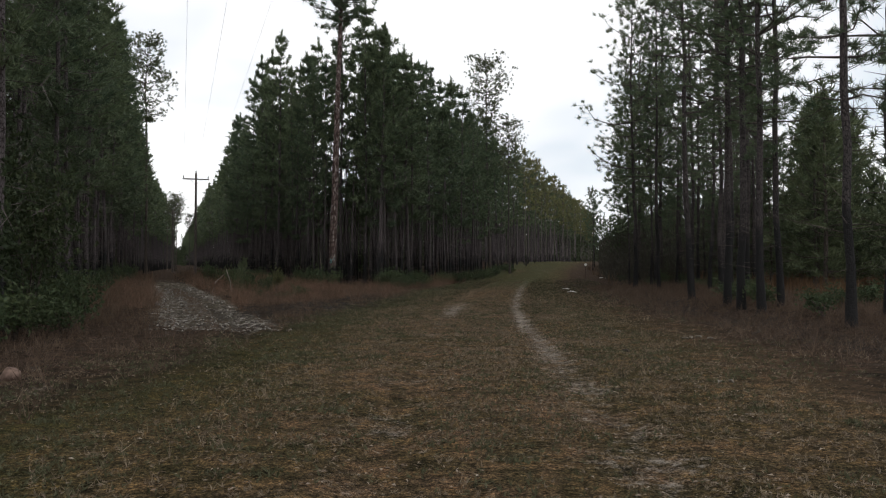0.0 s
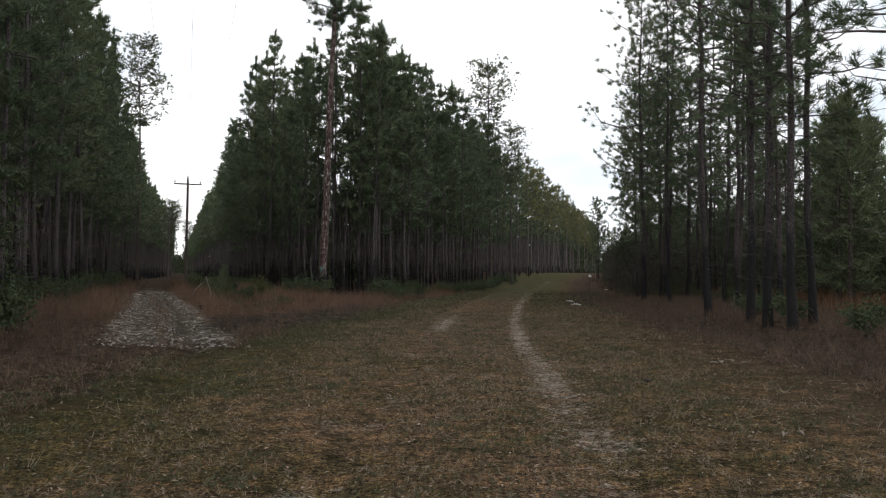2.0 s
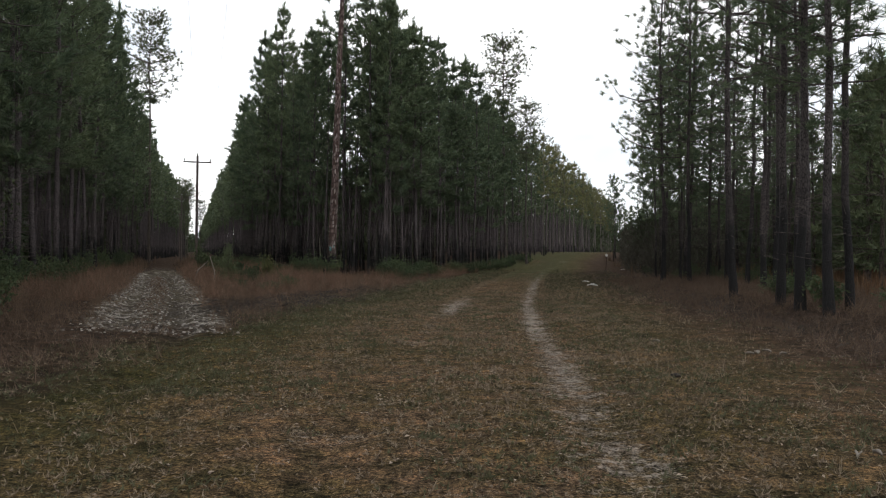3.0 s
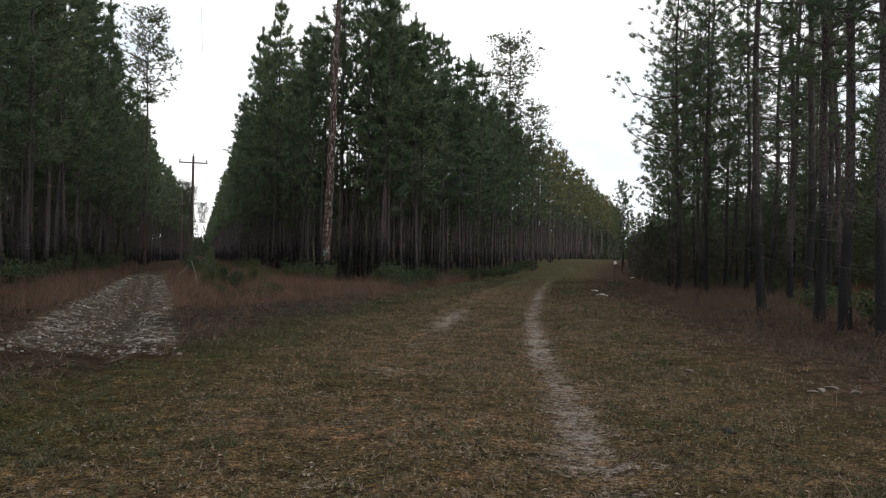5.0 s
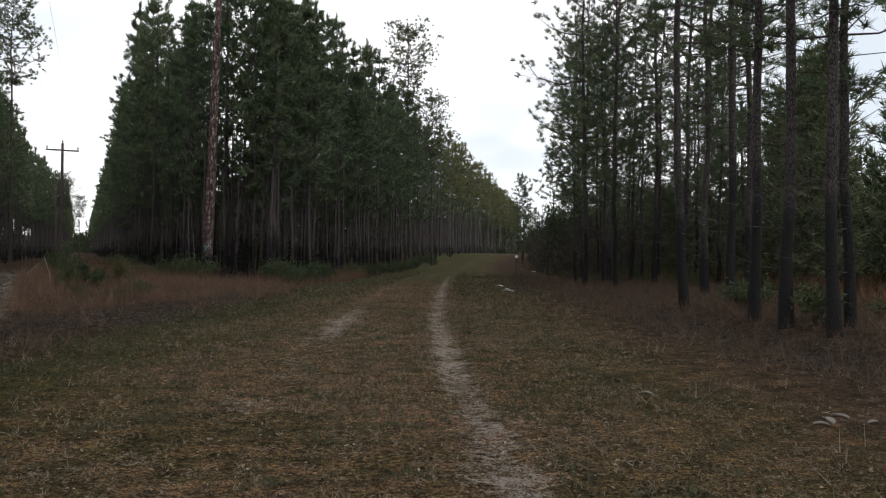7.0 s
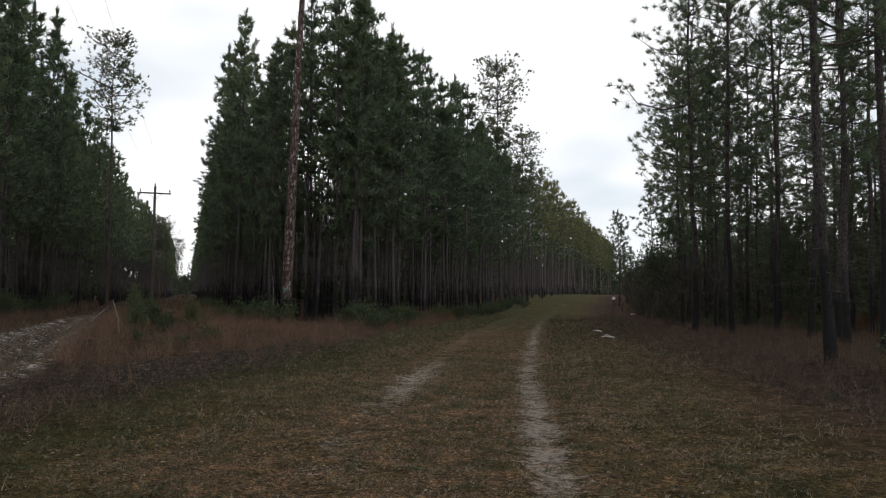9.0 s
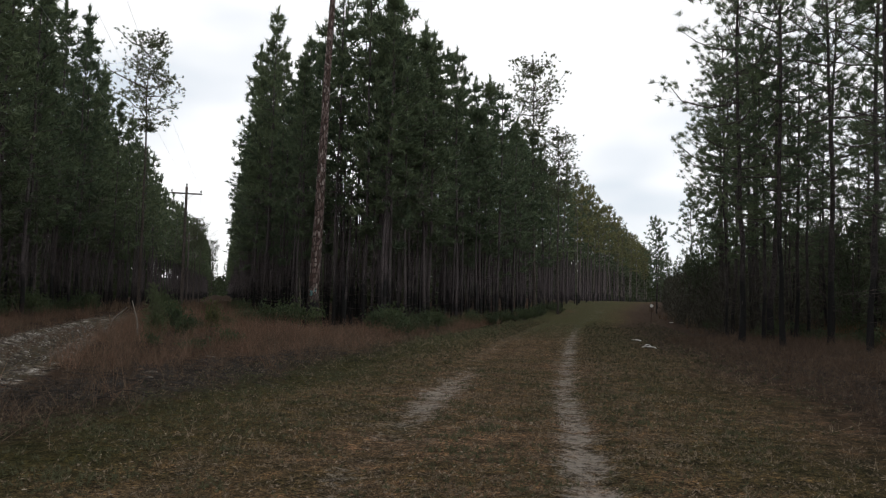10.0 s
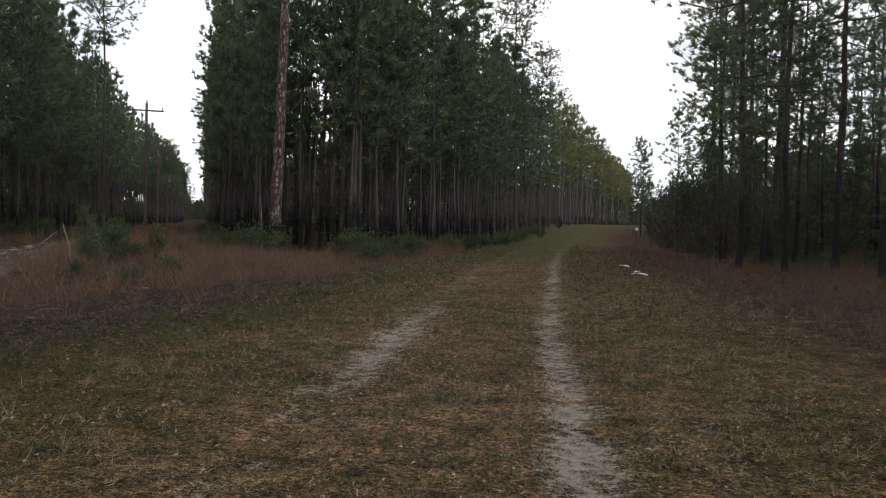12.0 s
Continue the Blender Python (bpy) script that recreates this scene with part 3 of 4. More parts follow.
def woods(name, label, spots, low=0.9, high=1.06, bare=8.5):
    """Many far trees as one: full crowns at the edge, none deep inside."""
    trunks, crowns = [], []
    for x, y, depth in spots:
        kinds = LOW if depth < 9 and y < 120 else LEAN_CROWN
        t, li, c = kinds[int(rng.integers(len(kinds)))]
        a, s = rng.uniform(0, 6.3), rng.uniform(low, high) * (0.93 if rise(x, y) > 1 else 1.0)
        m = np.array([[math.cos(a), -math.sin(a), 0], [math.sin(a), math.cos(a), 0], [0, 0, 1]]) * s
        o = np.array((x, y, height(x, y)))
        leafy = depth < (bare if y < 190 else 5.0)
        trunks.append((t[0] @ m.T * (1, 1, 1 if leafy else 0.6) + o, t[1]))
        if leafy:
            crowns.append((c[0] @ m.T + o, c[1]))
    ob = tagged(thing(name, label, "woods"), kind="stuff")
    part("trunks", mesh_from(name + "_trunks", *join(trunks), BARK_FAR, True), ob)
    part("crowns", mesh_from(name + "_crowns", *join(crowns), NEEDLE_FAR), ob)
    return ob


far_left += [(line_left(y) + rng.uniform(0.5, 1.0) * min(3.8, (y - 150) * 0.06), y, 4.0) for y in np.arange(155, 330, 1.7)]
far_left += [(sand_x(y) + dx + rng.uniform(-1, 1), y + rng.uniform(-12, 12), 4.0) for y in (400, 425) for dx in np.arange(-16, 18, 2.4)]
woods("far_pine_wood", "dense planted pine wood beyond the sandy road", far_left)
woods("far_pine_wood", "dense planted pine wood behind the old pine", far_mid, bare=6.4)
# added filler plants, leaves coloured dark for the shade inside the wood
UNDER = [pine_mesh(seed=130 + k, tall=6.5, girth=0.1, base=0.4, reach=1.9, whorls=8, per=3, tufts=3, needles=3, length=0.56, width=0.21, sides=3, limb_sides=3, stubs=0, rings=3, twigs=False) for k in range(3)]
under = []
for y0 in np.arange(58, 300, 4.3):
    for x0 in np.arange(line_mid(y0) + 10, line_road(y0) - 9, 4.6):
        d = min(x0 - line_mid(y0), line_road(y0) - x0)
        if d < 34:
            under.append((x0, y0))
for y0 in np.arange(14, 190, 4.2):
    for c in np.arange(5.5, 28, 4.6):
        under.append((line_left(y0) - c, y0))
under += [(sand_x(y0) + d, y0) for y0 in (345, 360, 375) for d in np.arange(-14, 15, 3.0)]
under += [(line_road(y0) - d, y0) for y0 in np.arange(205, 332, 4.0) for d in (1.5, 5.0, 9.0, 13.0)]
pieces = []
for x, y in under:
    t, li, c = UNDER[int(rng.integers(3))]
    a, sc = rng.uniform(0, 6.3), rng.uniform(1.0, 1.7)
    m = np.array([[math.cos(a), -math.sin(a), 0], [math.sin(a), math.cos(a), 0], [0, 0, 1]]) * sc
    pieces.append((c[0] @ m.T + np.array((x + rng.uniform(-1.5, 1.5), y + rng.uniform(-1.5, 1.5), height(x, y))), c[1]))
tagged(new("understorey", mesh_from("understorey", *join(pieces), SHRUB_SHADED)), "green understorey added deep among the pine rows, shade put into its dark colour", "undergrowth", kind="stuff")
# added thicket that closes sky gaps behind the grove, in the same shade-dark leaf colour
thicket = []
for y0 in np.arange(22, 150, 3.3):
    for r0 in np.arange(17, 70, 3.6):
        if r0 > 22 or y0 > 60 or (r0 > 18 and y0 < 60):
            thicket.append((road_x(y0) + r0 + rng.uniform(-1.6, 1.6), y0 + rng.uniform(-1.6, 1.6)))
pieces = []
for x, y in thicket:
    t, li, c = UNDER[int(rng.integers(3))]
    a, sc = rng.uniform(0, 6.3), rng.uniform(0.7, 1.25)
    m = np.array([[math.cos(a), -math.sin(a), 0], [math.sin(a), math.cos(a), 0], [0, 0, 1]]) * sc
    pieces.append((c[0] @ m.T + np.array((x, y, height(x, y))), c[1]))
tagged(new("thicket", mesh_from("thicket", *join(pieces), SHRUB_SHADED)), "green thicket added to close the view behind the grove, shade put into its colour", "undergrowth", kind="stuff")
right_wood = []
for y in np.arange(22, 290, 7.0):
    for c in np.arange(0, 72, 7.0):
        x = road_x(y) + 17 + c + rng.uniform(-1.4, 1.4)
        if y > 62 or c > 26:
            right_wood.append((x, y + rng.uniform(-1.4, 1.4), 8.2))
woods("far_young_wood", "lower mixed young pine wood behind the grove", right_wood, 0.42, 0.68)

# the old pine at the block's corner
old = plant(OLD, "old_pine", "tall old pine with flaking reddish plated bark", "", -6.9, 49.5, 0.4, 1.0)
old.matrix_basis = pose(-6.9, 49.5, height(-6.9, 49.5) - 0.03, 0, 1.3, 0) @ Matrix.Rotation(0.4, 4, "Z") @ Matrix.Scale(1.0, 4)
plant(THIN[0], "thin_pine", "tall thin-crowned pale pine above the planted rows", "thin pines", -34.4, 92.5, 0.0, 1.1, 1.07)
plant(THIN[1], "thin_pine", "tall thin-crowned pale pine above the planted rows", "thin pines", 5.5, 93.0, 2.0, 0.97)
plant(THIN[0], "thin_pine", "lower thin-crowned pale pine at the block's edge", "thin pines", 7.9, 94.5, 1.1, 0.72, 0.7)
for x, y, s in ((-47.0, 139.0, 0.48), (-49.4, 147.0, 0.55), (-48.6, 153.0, 0.42), (-53.5, 160.0, 0.56)):
    plant(THIN[int(y) % 2], "thin_pine", "small lacy pale pine leaning into the power line", "thin pines", x, y, y, s)

# the grove beside the grass road
GROVE_AT = [(8.7, 17.0), (10.5, 18.8), (9.05, 24.2), (10.0, 23.6), (9.15, 25.7), (9.3, 29.8), (11.6, 42.8), (12.4, 35.5), (11.2, 31.1), (13.2, 37.6), (8.95, 22.4), (14.4, 36.2), (12.4, 32.6), (13.8, 44.1), (12.6, 47.0), (13.5, 40.4),
            (13.6, 56.8), (14.4, 58.6), (15.2, 57.4), (14.8, 61.0), (16.1, 60.0), (13.1, 53.8), (15.6, 64.5), (17.2, 62.5)]
tries = 0
while len(GROVE_AT) < 43 and tries < 4000:
    tries += 1
    y = rng.uniform(30, 62)
    x = rng.uniform(12.5 + max(0, y - 42) * 0.14, 18 + max(0, y - 30) * 0.22)
    if x < 0.45 * (y - 3) + 0.2 and min(math.hypot(x - u, y - v) for u, v in GROVE_AT) > 1.7:
        GROVE_AT.append((x, y))
for k, (x, y) in enumerate(GROVE_AT):
    plant(GROVE[k % len(GROVE)], "grove_pine", "open-crowned pine with dark scaly trunk in dry grass", "grove pines", x, y, rng.uniform(0, 6.3), rng.uniform(0.9, 1.06) if k < 25 else rng.uniform(0.5, 0.85))
plant(LIMBY, "grove_pine", "open-crowned pine with long drooping limbs over the verge", "grove pines", 10.9, 45.2, 1.2, 1.0)
for x, y, s in ((20.9, 110.0, 0.74), (20.6, 93.0, 0.84), (18.6, 99.0, 0.6), (24.5, 104.0, 0.66)):
    plant(CLUMPY[int(10 * s) % 2], "grove_pine", "small open-crowned pine standing clear of the wood", "grove pines", x, y, rng.uniform(0, 6.3), s)

for x, y, s in ((12.1, 46.3, 0.76), (11.6, 49.5, 0.66)):
    plant(CLUMPY[int(y) % 2], "grove_pine", "short pine with a dense dark crown at the grove's edge", "grove pines", x, y, 0.7 * y, s)
for y in np.arange(118, 262, 6.0):
    k = int(rng.integers(2))
    plant(BARE[k], "pale_tree", "pale thin-stemmed tree with a small olive-green crown", "pale trees", line_road(y) + rng.uniform(-0.2, 1.6), y, rng.uniform(0, 6.3), rng.uniform(0.72, 1.0))

# dead side twigs between the trunks of the planted rows
rd = np.random.default_rng(77)
cen = []
for x, y in near_group:
    if y < 110:
        q = 46
        a, d = rd.uniform(0, 6.3, q), rd.uniform(0.2, 1.3, q)
        cen.append(np.c_[x + d * np.cos(a), y + d * np.sin(a), rise(x, y) + 1.8 + 6.5 * rd.uniform(0, 1, q) ** 0.8])
cen = np.concatenate(cen)
v, f = blades(rd, cen, np.tile((0, 0, 0.1), (len(cen), 1)), 2, 0.75, 0.02, 0.9, 0.0, 0.0, 0.6)
tagged(new("dead_twigs", mesh_from("dead_twigs", v, f, DEAD_TWIG)), "fine grey dead side twigs among the planted trunks", "twigs", kind="stuff")

# leafless brown brush along the far side of the grass road
q = 5200
yb = rd.uniform(52, 118, q)
cen = np.c_[np.interp(yb, ROAD_Y, ROAD_X) + 8.2 + 9 * rd.uniform(0, 1, q) ** 1.3, yb, 0.2 + 3.6 * rd.uniform(0, 1, q) ** 1.6]
cen[:, 2] += [rise(x, y) for x, y, z in cen]
v, f = blades(rd, cen, np.tile((0, 0, 0.5), (q, 1)), 5, 1.0, 0.035, 0.6, 0.2, 0.0, 0.5)
tagged(new("brush", mesh_from("brush", v, f, BRUSH)), "thin leafless grey-brown brush beside the grass road", "brush", kind="stuff")

# young pines behind the grove
spots = []
while len(spots) < 56:
    y = rng.uniform(26, 112)
    x = rng.uniform(road_x(y) + (9 if y > 66 else 14), road_x(y) + (44 if y > 60 else 26))
    if min([math.hypot(x - u, y - v) for u, v in spots] + [9]) > 2.6:
        spots.append((x, y))
spots += [(20.5, 44.0), (23.5, 46.5), (22.0, 49.0), (26.0, 50.0), (25.0, 54.0), (28.5, 55.0), (30.5, 59.0), (27.5, 60.0), (19.0, 40.5), (24.5, 42.5)]
for k, (x, y) in enumerate(spots):
    plant(YOUNG[k % 3], "young_pine", "young bushy green pine with branches to the ground", "young pines", x, y, rng.uniform(0, 6.3), rng.uniform(0.6, 1.35) if k < 56 else rng.uniform(1.1, 1.45))

# ---------------------------------------------------------------- shrubs


def shrub_kind(seed, tall, wide, leaves, size, mat):
    """A multi-stemmed bush: forking stems and small separate leaves, uneven outline."""
    r2 = np.random.default_rng(seed)
    stems, cen = [], []
    for k in range(9):
        a = r2.uniform(0, 6.3)
        tip = np.array([math.cos(a) * wide / 2 * r2.uniform(0.3, 1), math.sin(a) * wide / 2 * r2.uniform(0.3, 1), tall * r2.uniform(0.55, 1)])
        mid_p = tip * np.array((0.35, 0.35, 0.55)) + r2.standard_normal(3) * 0.04 * tall
        stems.append(tube(np.array([(0, 0, -0.1), mid_p, tip]), (0.016, 0.01, 0.004), 4))
        for f in np.linspace(0.3, 1.0, leaves // 9):
            p = mid_p + (tip - mid_p) * (f - 0.3) / 0.7 if f > 0.3 else mid_p
            cen.append(p + r2.standard_normal(3) * 0.13 * np.array((wide, wide, tall)))
    cen = np.array(cen)
    cen[:, 2] = np.abs(cen[:, 2]) + 0.03
    leaf = blades(r2, cen, r2.standard_normal(cen.shape) * 0.4, 4, size, size * 0.5, 0.8, 0.5, 0.3)
    return mesh_from("shrub_stems", *join(stems), LIMB, True), mesh_from("shrub_leaves", *leaf, mat)


SHRUBS = [shrub_kind(200 + k, 0.95, 1.2, 290, 0.09, SHRUB_EDGE) for k in range(3)]
TALL_SHRUBS = [shrub_kind(210 + k, 3.2, 2.6, 1000, 0.12, SHRUB_SHADED) for k in range(3)]
YELLOW = shrub_kind(220, 1.15, 0.9, 360, 0.085, SHRUB_YELLOW)


def bush(kind_meshes, name, label, group, x, y, s, sz):
    ob = thing(name, label, "bush", group)
    part("stem", kind_meshes[0], ob)
    part("foliage", kind_meshes[1], ob)
    ob.matrix_basis = standing(x, y, rng.uniform(0, 6.3), s, sz)


for y in np.arange(44.5, 104, 1.25):
    bush(SHRUBS[int(rng.integers(3))], "low_shrub", "low dark evergreen shrub at the pine edge", "edge shrubs", line_road(y) + rng.uniform(-0.6, 1.6), y, rng.uniform(0.7, 1.25), rng.uniform(0.6, 1.15))
for y in np.arange(20, 72, 1.5):
    bush(SHRUBS[int(rng.integers(3))], "low_shrub", "low dark evergreen shrub at the pine edge", "edge shrubs", line_left(y) + rng.uniform(-0.9, 0.5), y, rng.uniform(0.8, 1.4), rng.uniform(0.8, 1.5))
for y in np.arange(50, 96, 2.0):
    bush(SHRUBS[int(rng.integers(3))], "low_shrub", "low dark evergreen shrub at the pine edge", "edge shrubs", line_mid(y) + rng.uniform(-1.2, 0.4), y, rng.uniform(0.7, 1.2), rng.uniform(0.6, 1.1))
for x, y, s in ((-8.4, 38.2, 0.9), (-9.3, 38.6, 0.9), (-9.9, 41.5, 1.0), (-11.6, 44.5, 1.2), (-12.6, 47.5, 1.2), (-14.9, 52.0, 1.4), (-16.8, 57.0, 1.4)):
    bush(SHRUBS[int(rng.integers(3))], "green_shrub", "knee-high green shrub in brown grass by the sandy road", "roadside shrubs", x, y, s * 0.72, s * 1.05)
for k in range(9):
    y = rng.uniform(35, 47)
    bush(SHRUBS[k % 3], "green_shrub", "knee-high green shrub in brown grass by the sandy road", "roadside shrubs", sand_x(y) + rng.uniform(2.6, 6.0), y, rng.uniform(0.45, 0.9), rng.uniform(0.4, 0.8))
for x, y, s in ((-8.7, 48.8, 1.1), (-7.5, 48.2, 1.2), (-6.6, 48.6, 1.1), (-3.7, 46.4, 1.1), (-3.0, 47.2, 1.2), (-1.9, 51.0, 1.0), (-7.9, 49.6, 1.2)):
    bush(SHRUBS[int(rng.integers(3))], "low_shrub", "rounded green shrub at the foot of the pines", "edge shrubs", x, y, s, s * 1.1)
bush(YELLOW, "yellowing_shrub", "yellow-green sapling among brown grass", "", -8.6, 41.2, 0.8, 1.05)
plant(YOUNG[1], "young_pine", "waist-high dark young pine in brown grass by the sandy road", "young pines", -9.6, 38.6, 0.5, 0.24)
plant(YOUNG[2], "young_pine", "waist-high dark young pine in brown grass by the sandy road", "young pines", -10.2, 40.3, 2.5, 0.2)
for k in range(26):
    y = rng.uniform(19, 62)
    bush(SHRUBS[k % 3], "low_shrub", "low green shrub between the grove trunks", "grove shrubs", road_x(y) + rng.uniform(8.2, 14.5), y, rng.uniform(0.6, 1.1), rng.uniform(0.5, 1.0))
for k in range(13):
    y = rng.uniform(66, 112)
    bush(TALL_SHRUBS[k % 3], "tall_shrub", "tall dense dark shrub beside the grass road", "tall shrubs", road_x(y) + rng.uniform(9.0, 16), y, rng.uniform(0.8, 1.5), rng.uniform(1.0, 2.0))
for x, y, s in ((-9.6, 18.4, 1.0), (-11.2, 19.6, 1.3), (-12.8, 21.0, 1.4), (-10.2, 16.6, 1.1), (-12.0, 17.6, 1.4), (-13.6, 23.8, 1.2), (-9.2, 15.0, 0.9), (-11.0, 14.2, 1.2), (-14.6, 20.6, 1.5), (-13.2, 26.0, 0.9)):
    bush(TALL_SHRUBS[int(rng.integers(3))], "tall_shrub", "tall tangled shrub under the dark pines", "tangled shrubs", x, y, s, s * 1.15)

for k, (x, y) in enumerate(((-7.7, 12.4), (-8.1, 14.0), (-8.4, 15.6), (-8.9, 17.1), (-9.5, 18.7), (-10.2, 20.5), (-11.0, 22.4), (-8.8, 13.1), (-9.5, 16.2), (-10.5, 19.0), (-11.7, 21.6), (-7.3, 10.6), (-8.4, 11.4), (-7.9, 16.6), (-9.0, 19.9))):
    bush(SHRUBS[k % 3], "low_shrub", "low dark bramble in the dim verge below the pines", "verge brambles", x, y, 0.9 + 0.13 * (k % 4), 0.7 + 0.2 * (k % 3))

# ---------------------------------------------------------------- grasses


def heights(x, y):
    return np.array([height(u, v) for u, v in zip(x, y)])


def field(seed, count, y0, y1, r0, r1, keep):
    """Random spots along the grass road, r metres beside its middle, where keep(x, y, r) holds."""
    r3 = np.random.default_rng(seed)
    y = r3.uniform(y0, y1, count)
    r = r3.uniform(r0, r1, count)
    x = np.interp(y, ROAD_Y, ROAD_X) + r
    ok = keep(x, y, r, r3)
    return x[ok], y[ok], r[ok], r3


def patchy(x, y, scale, seed):
    return np.array([noise.noise(Vector((u * scale, v * scale, seed))) for u, v in zip(x, y)])


def turf_keep(x, y, r, r3):
    rutty = np.maximum(np.exp(-((r - 1.1) / 0.34) ** 2), np.exp(-((r + 1.02) / 0.36) ** 2))
    off = (np.abs(x - np.interp(y, SAND_Y, SAND_X)) > np.interp(y, SAND_HALF_Y, SAND_HALF) * 1.05) | (y < 17.5)
    return (r3.uniform(0, 1, len(x)) > rutty * 0.9) & off


def grass(name, label, spots, per, length, width, lean, mat, lift):
    x, y, r, r3 = spots
    cen = np.c_[x, y, heights(x, y) + 0.005]
    v, f = blades(r3, cen, np.tile((0, 0, lift), (len(x), 1)), per, length, width, lean, 0.0, 0.0, 0.5)
    v[:, 2] = np.maximum(v[:, 2], np.repeat(cen[:, 2], per * 3) - 0.02)
    tagged(new(name, mesh_from(name, v, f, mat)), label, "grass", kind="stuff")


grass("dry_turf", "short dry tan mown turf blades", field(301, 92000, 3.5, 42, -6.2, 6.6, lambda x, y, r, q: turf_keep(x, y, r, q) & (q.uniform(22, 42, len(x)) > y) & (patchy(x, y, 3.5, 1.0) + 0.6 * patchy(x, y, 0.6, 3.0) + 0.18 * q.standard_normal(len(x)) > -0.05) & (q.uniform(0, 1, len(x)) > 0.85 * np.exp(-((r + 4.2) / 1.6) ** 2) + 0.85 * smooth01(r, 2.5, 4.6))), 6, 0.045, 0.008, 0.75, STRAW, 0.35)
grass("dry_turf", "short dry tan mown turf blades", field(302, 15000, 26, 80, -6.2, 6.8, lambda x, y, r, q: turf_keep(x, y, r, q) & (q.uniform(24, 42, len(x)) < y) & (q.uniform(55, 80, len(x)) > y)), 3, 0.075, 0.018, 0.8, STRAW, 0.3)
grass("green_turf", "short dull green mown turf blades", field(303, 34000, 3.5, 42, -6.5, 7.0, lambda x, y, r, q: turf_keep(x, y, r, q) & (q.uniform(24, 42, len(x)) > y) & (patchy(x, y, 0.5, 4.0) + 0.5 * patchy(x, y, 3.0, 7.0) + 0.5 * np.exp(-((r + 3.9) / 1.3) ** 2) + 0.2 * q.standard_normal(len(x)) > 0.12 + 0.2 * smooth01(r, 3.0, 4.5))), 6, 0.055, 0.009, 0.6, TURF, 0.5)
grass("green_turf", "short dull green mown turf blades", field(304, 15000, 26, 85, -6.2, 6.8, lambda x, y, r, q: turf_keep(x, y, r, q) & (np.abs(r) > 1.6) & (q.uniform(24, 42, len(x)) < y) & (q.uniform(60, 85, len(x)) > y)), 4, 0.08, 0.02, 0.6, TURF, 0.5)


def broom_keep(x, y, r, r3):
    off = np.abs(x - np.interp(y, SAND_Y, SAND_X)) > np.interp(y, SAND_HALF_Y, SAND_HALF) * r3.uniform(0.8, 1.15, len(x))
    left = (r < -4.4 - 0.7 * r3.uniform(0, 1, len(x))) & (x > -13.5 - 0.342 * (y - 28)) & off & (x < np.where(y > 48, -8.0 - 0.337 * (y - 48), 99))
    strip = (r < -4.2) & (r > -7.5) & (y > 44)
    ditch = (np.abs(r + 6.1) < 1.7) & (np.abs(y - 29) < 5.6) & (r3.uniform(0, 1, len(x)) < 0.86)
    right = (r > 6.2 + r3.uniform(0, 2.2, len(x))) & (r < 13)
    thin = patchy(x, y, 0.25, 9.0) + 0.35 * r3.standard_normal(len(x)) > -0.1
    return (left | strip | (right & (patchy(x, y, 0.4, 2.0) > 0.12))) & thin & ~ditch


def near_keep(x, y, r, r3):
    off = (np.abs(x - np.interp(y, SAND_Y, SAND_X)) > np.interp(y, SAND_HALF_Y, SAND_HALF) * 1.15) | (y < 17)
    return (((r < -4.3) & (x > -9.5)) | (r > 5.0)) & off & ~((np.abs(r + 5.9) < 1.2) & (np.abs(y - 27.8) < 4.2) & (r3.uniform(0, 1, len(x)) < 0.45)) & (r3.uniform(0, 1, len(x)) < np.clip((np.abs(r) - 4.0) / 2, 0, 1))


grass("broomsedge", "knee-high brown dry broomsedge", field(311, 16000, 18, 62, -30, 24, broom_keep), 14, 0.6, 0.009, 0.5, BROOM, 0.8)
grass("broomsedge", "waist-high reddish brown broomsedge by the sandy road", field(315, 12000, 24, 66, -26, -4.4, lambda x, y, r, q: broom_keep(x, y, r, q) & (patchy(x, y, 0.45, 6.0) + 0.5 * patchy(x, y, 1.5, 16.0) + 0.15 * q.standard_normal(len(x)) > 0.02 + 0.12 * (x < np.interp(y, SAND_Y, SAND_X)))), 22, 0.8, 0.009, 0.55, REDDISH, 0.8)
grass("rusty_broomsedge", "tall rusty orange broomsedge behind the grove", field(314, 2600, 22, 90, 12, 30, lambda x, y, r, q: patchy(x, y, 0.35, 5.0) + 0.2 * q.standard_normal(len(x)) > 0.08), 14, 0.8, 0.03, 0.22, ORANGE, 0.9)
grass("broomsedge", "knee-high reddish brown dry broomsedge", field(312, 6000, 62, 120, -45, 40, broom_keep), 8, 0.8, 0.05, 0.22, BROOM, 0.9)
grass("verge_grass", "shin-high brown dead grass on the verge", field(313, 12000, 4, 50, -10, 14, near_keep), 10, 0.32, 0.011, 0.55, BRACKEN, 0.6)

grass("verge_grass", "sparse pale straw stems standing in the mown verge", field(316, 3800, 5, 44, -6.5, 7.5, lambda x, y, r, q: turf_keep(x, y, r, q) & (np.abs(r) > 2.2) & (patchy(x, y, 0.7, 11.0) + 0.2 * q.standard_normal(len(x)) > 0.08)), 4, 0.17, 0.006, 0.6, STRAW, 0.7)


grass("verge_grass", "thin brown dead grass leaning over the ditch", field(317, 3600, 10, 48, 5.6, 9.5, lambda x, y, r, q: (patchy(x, y, 0.5, 13.0) + 0.25 * q.standard_normal(len(x)) > 0.0) & (np.abs(r - 6.7) > 0.5 * q.uniform(0, 1.4, len(x)))), 9, 0.4, 0.007, 0.75, BRACKEN, 0.55)


rs = np.random.default_rng(341)
ty = rs.uniform(18, 44, 900)
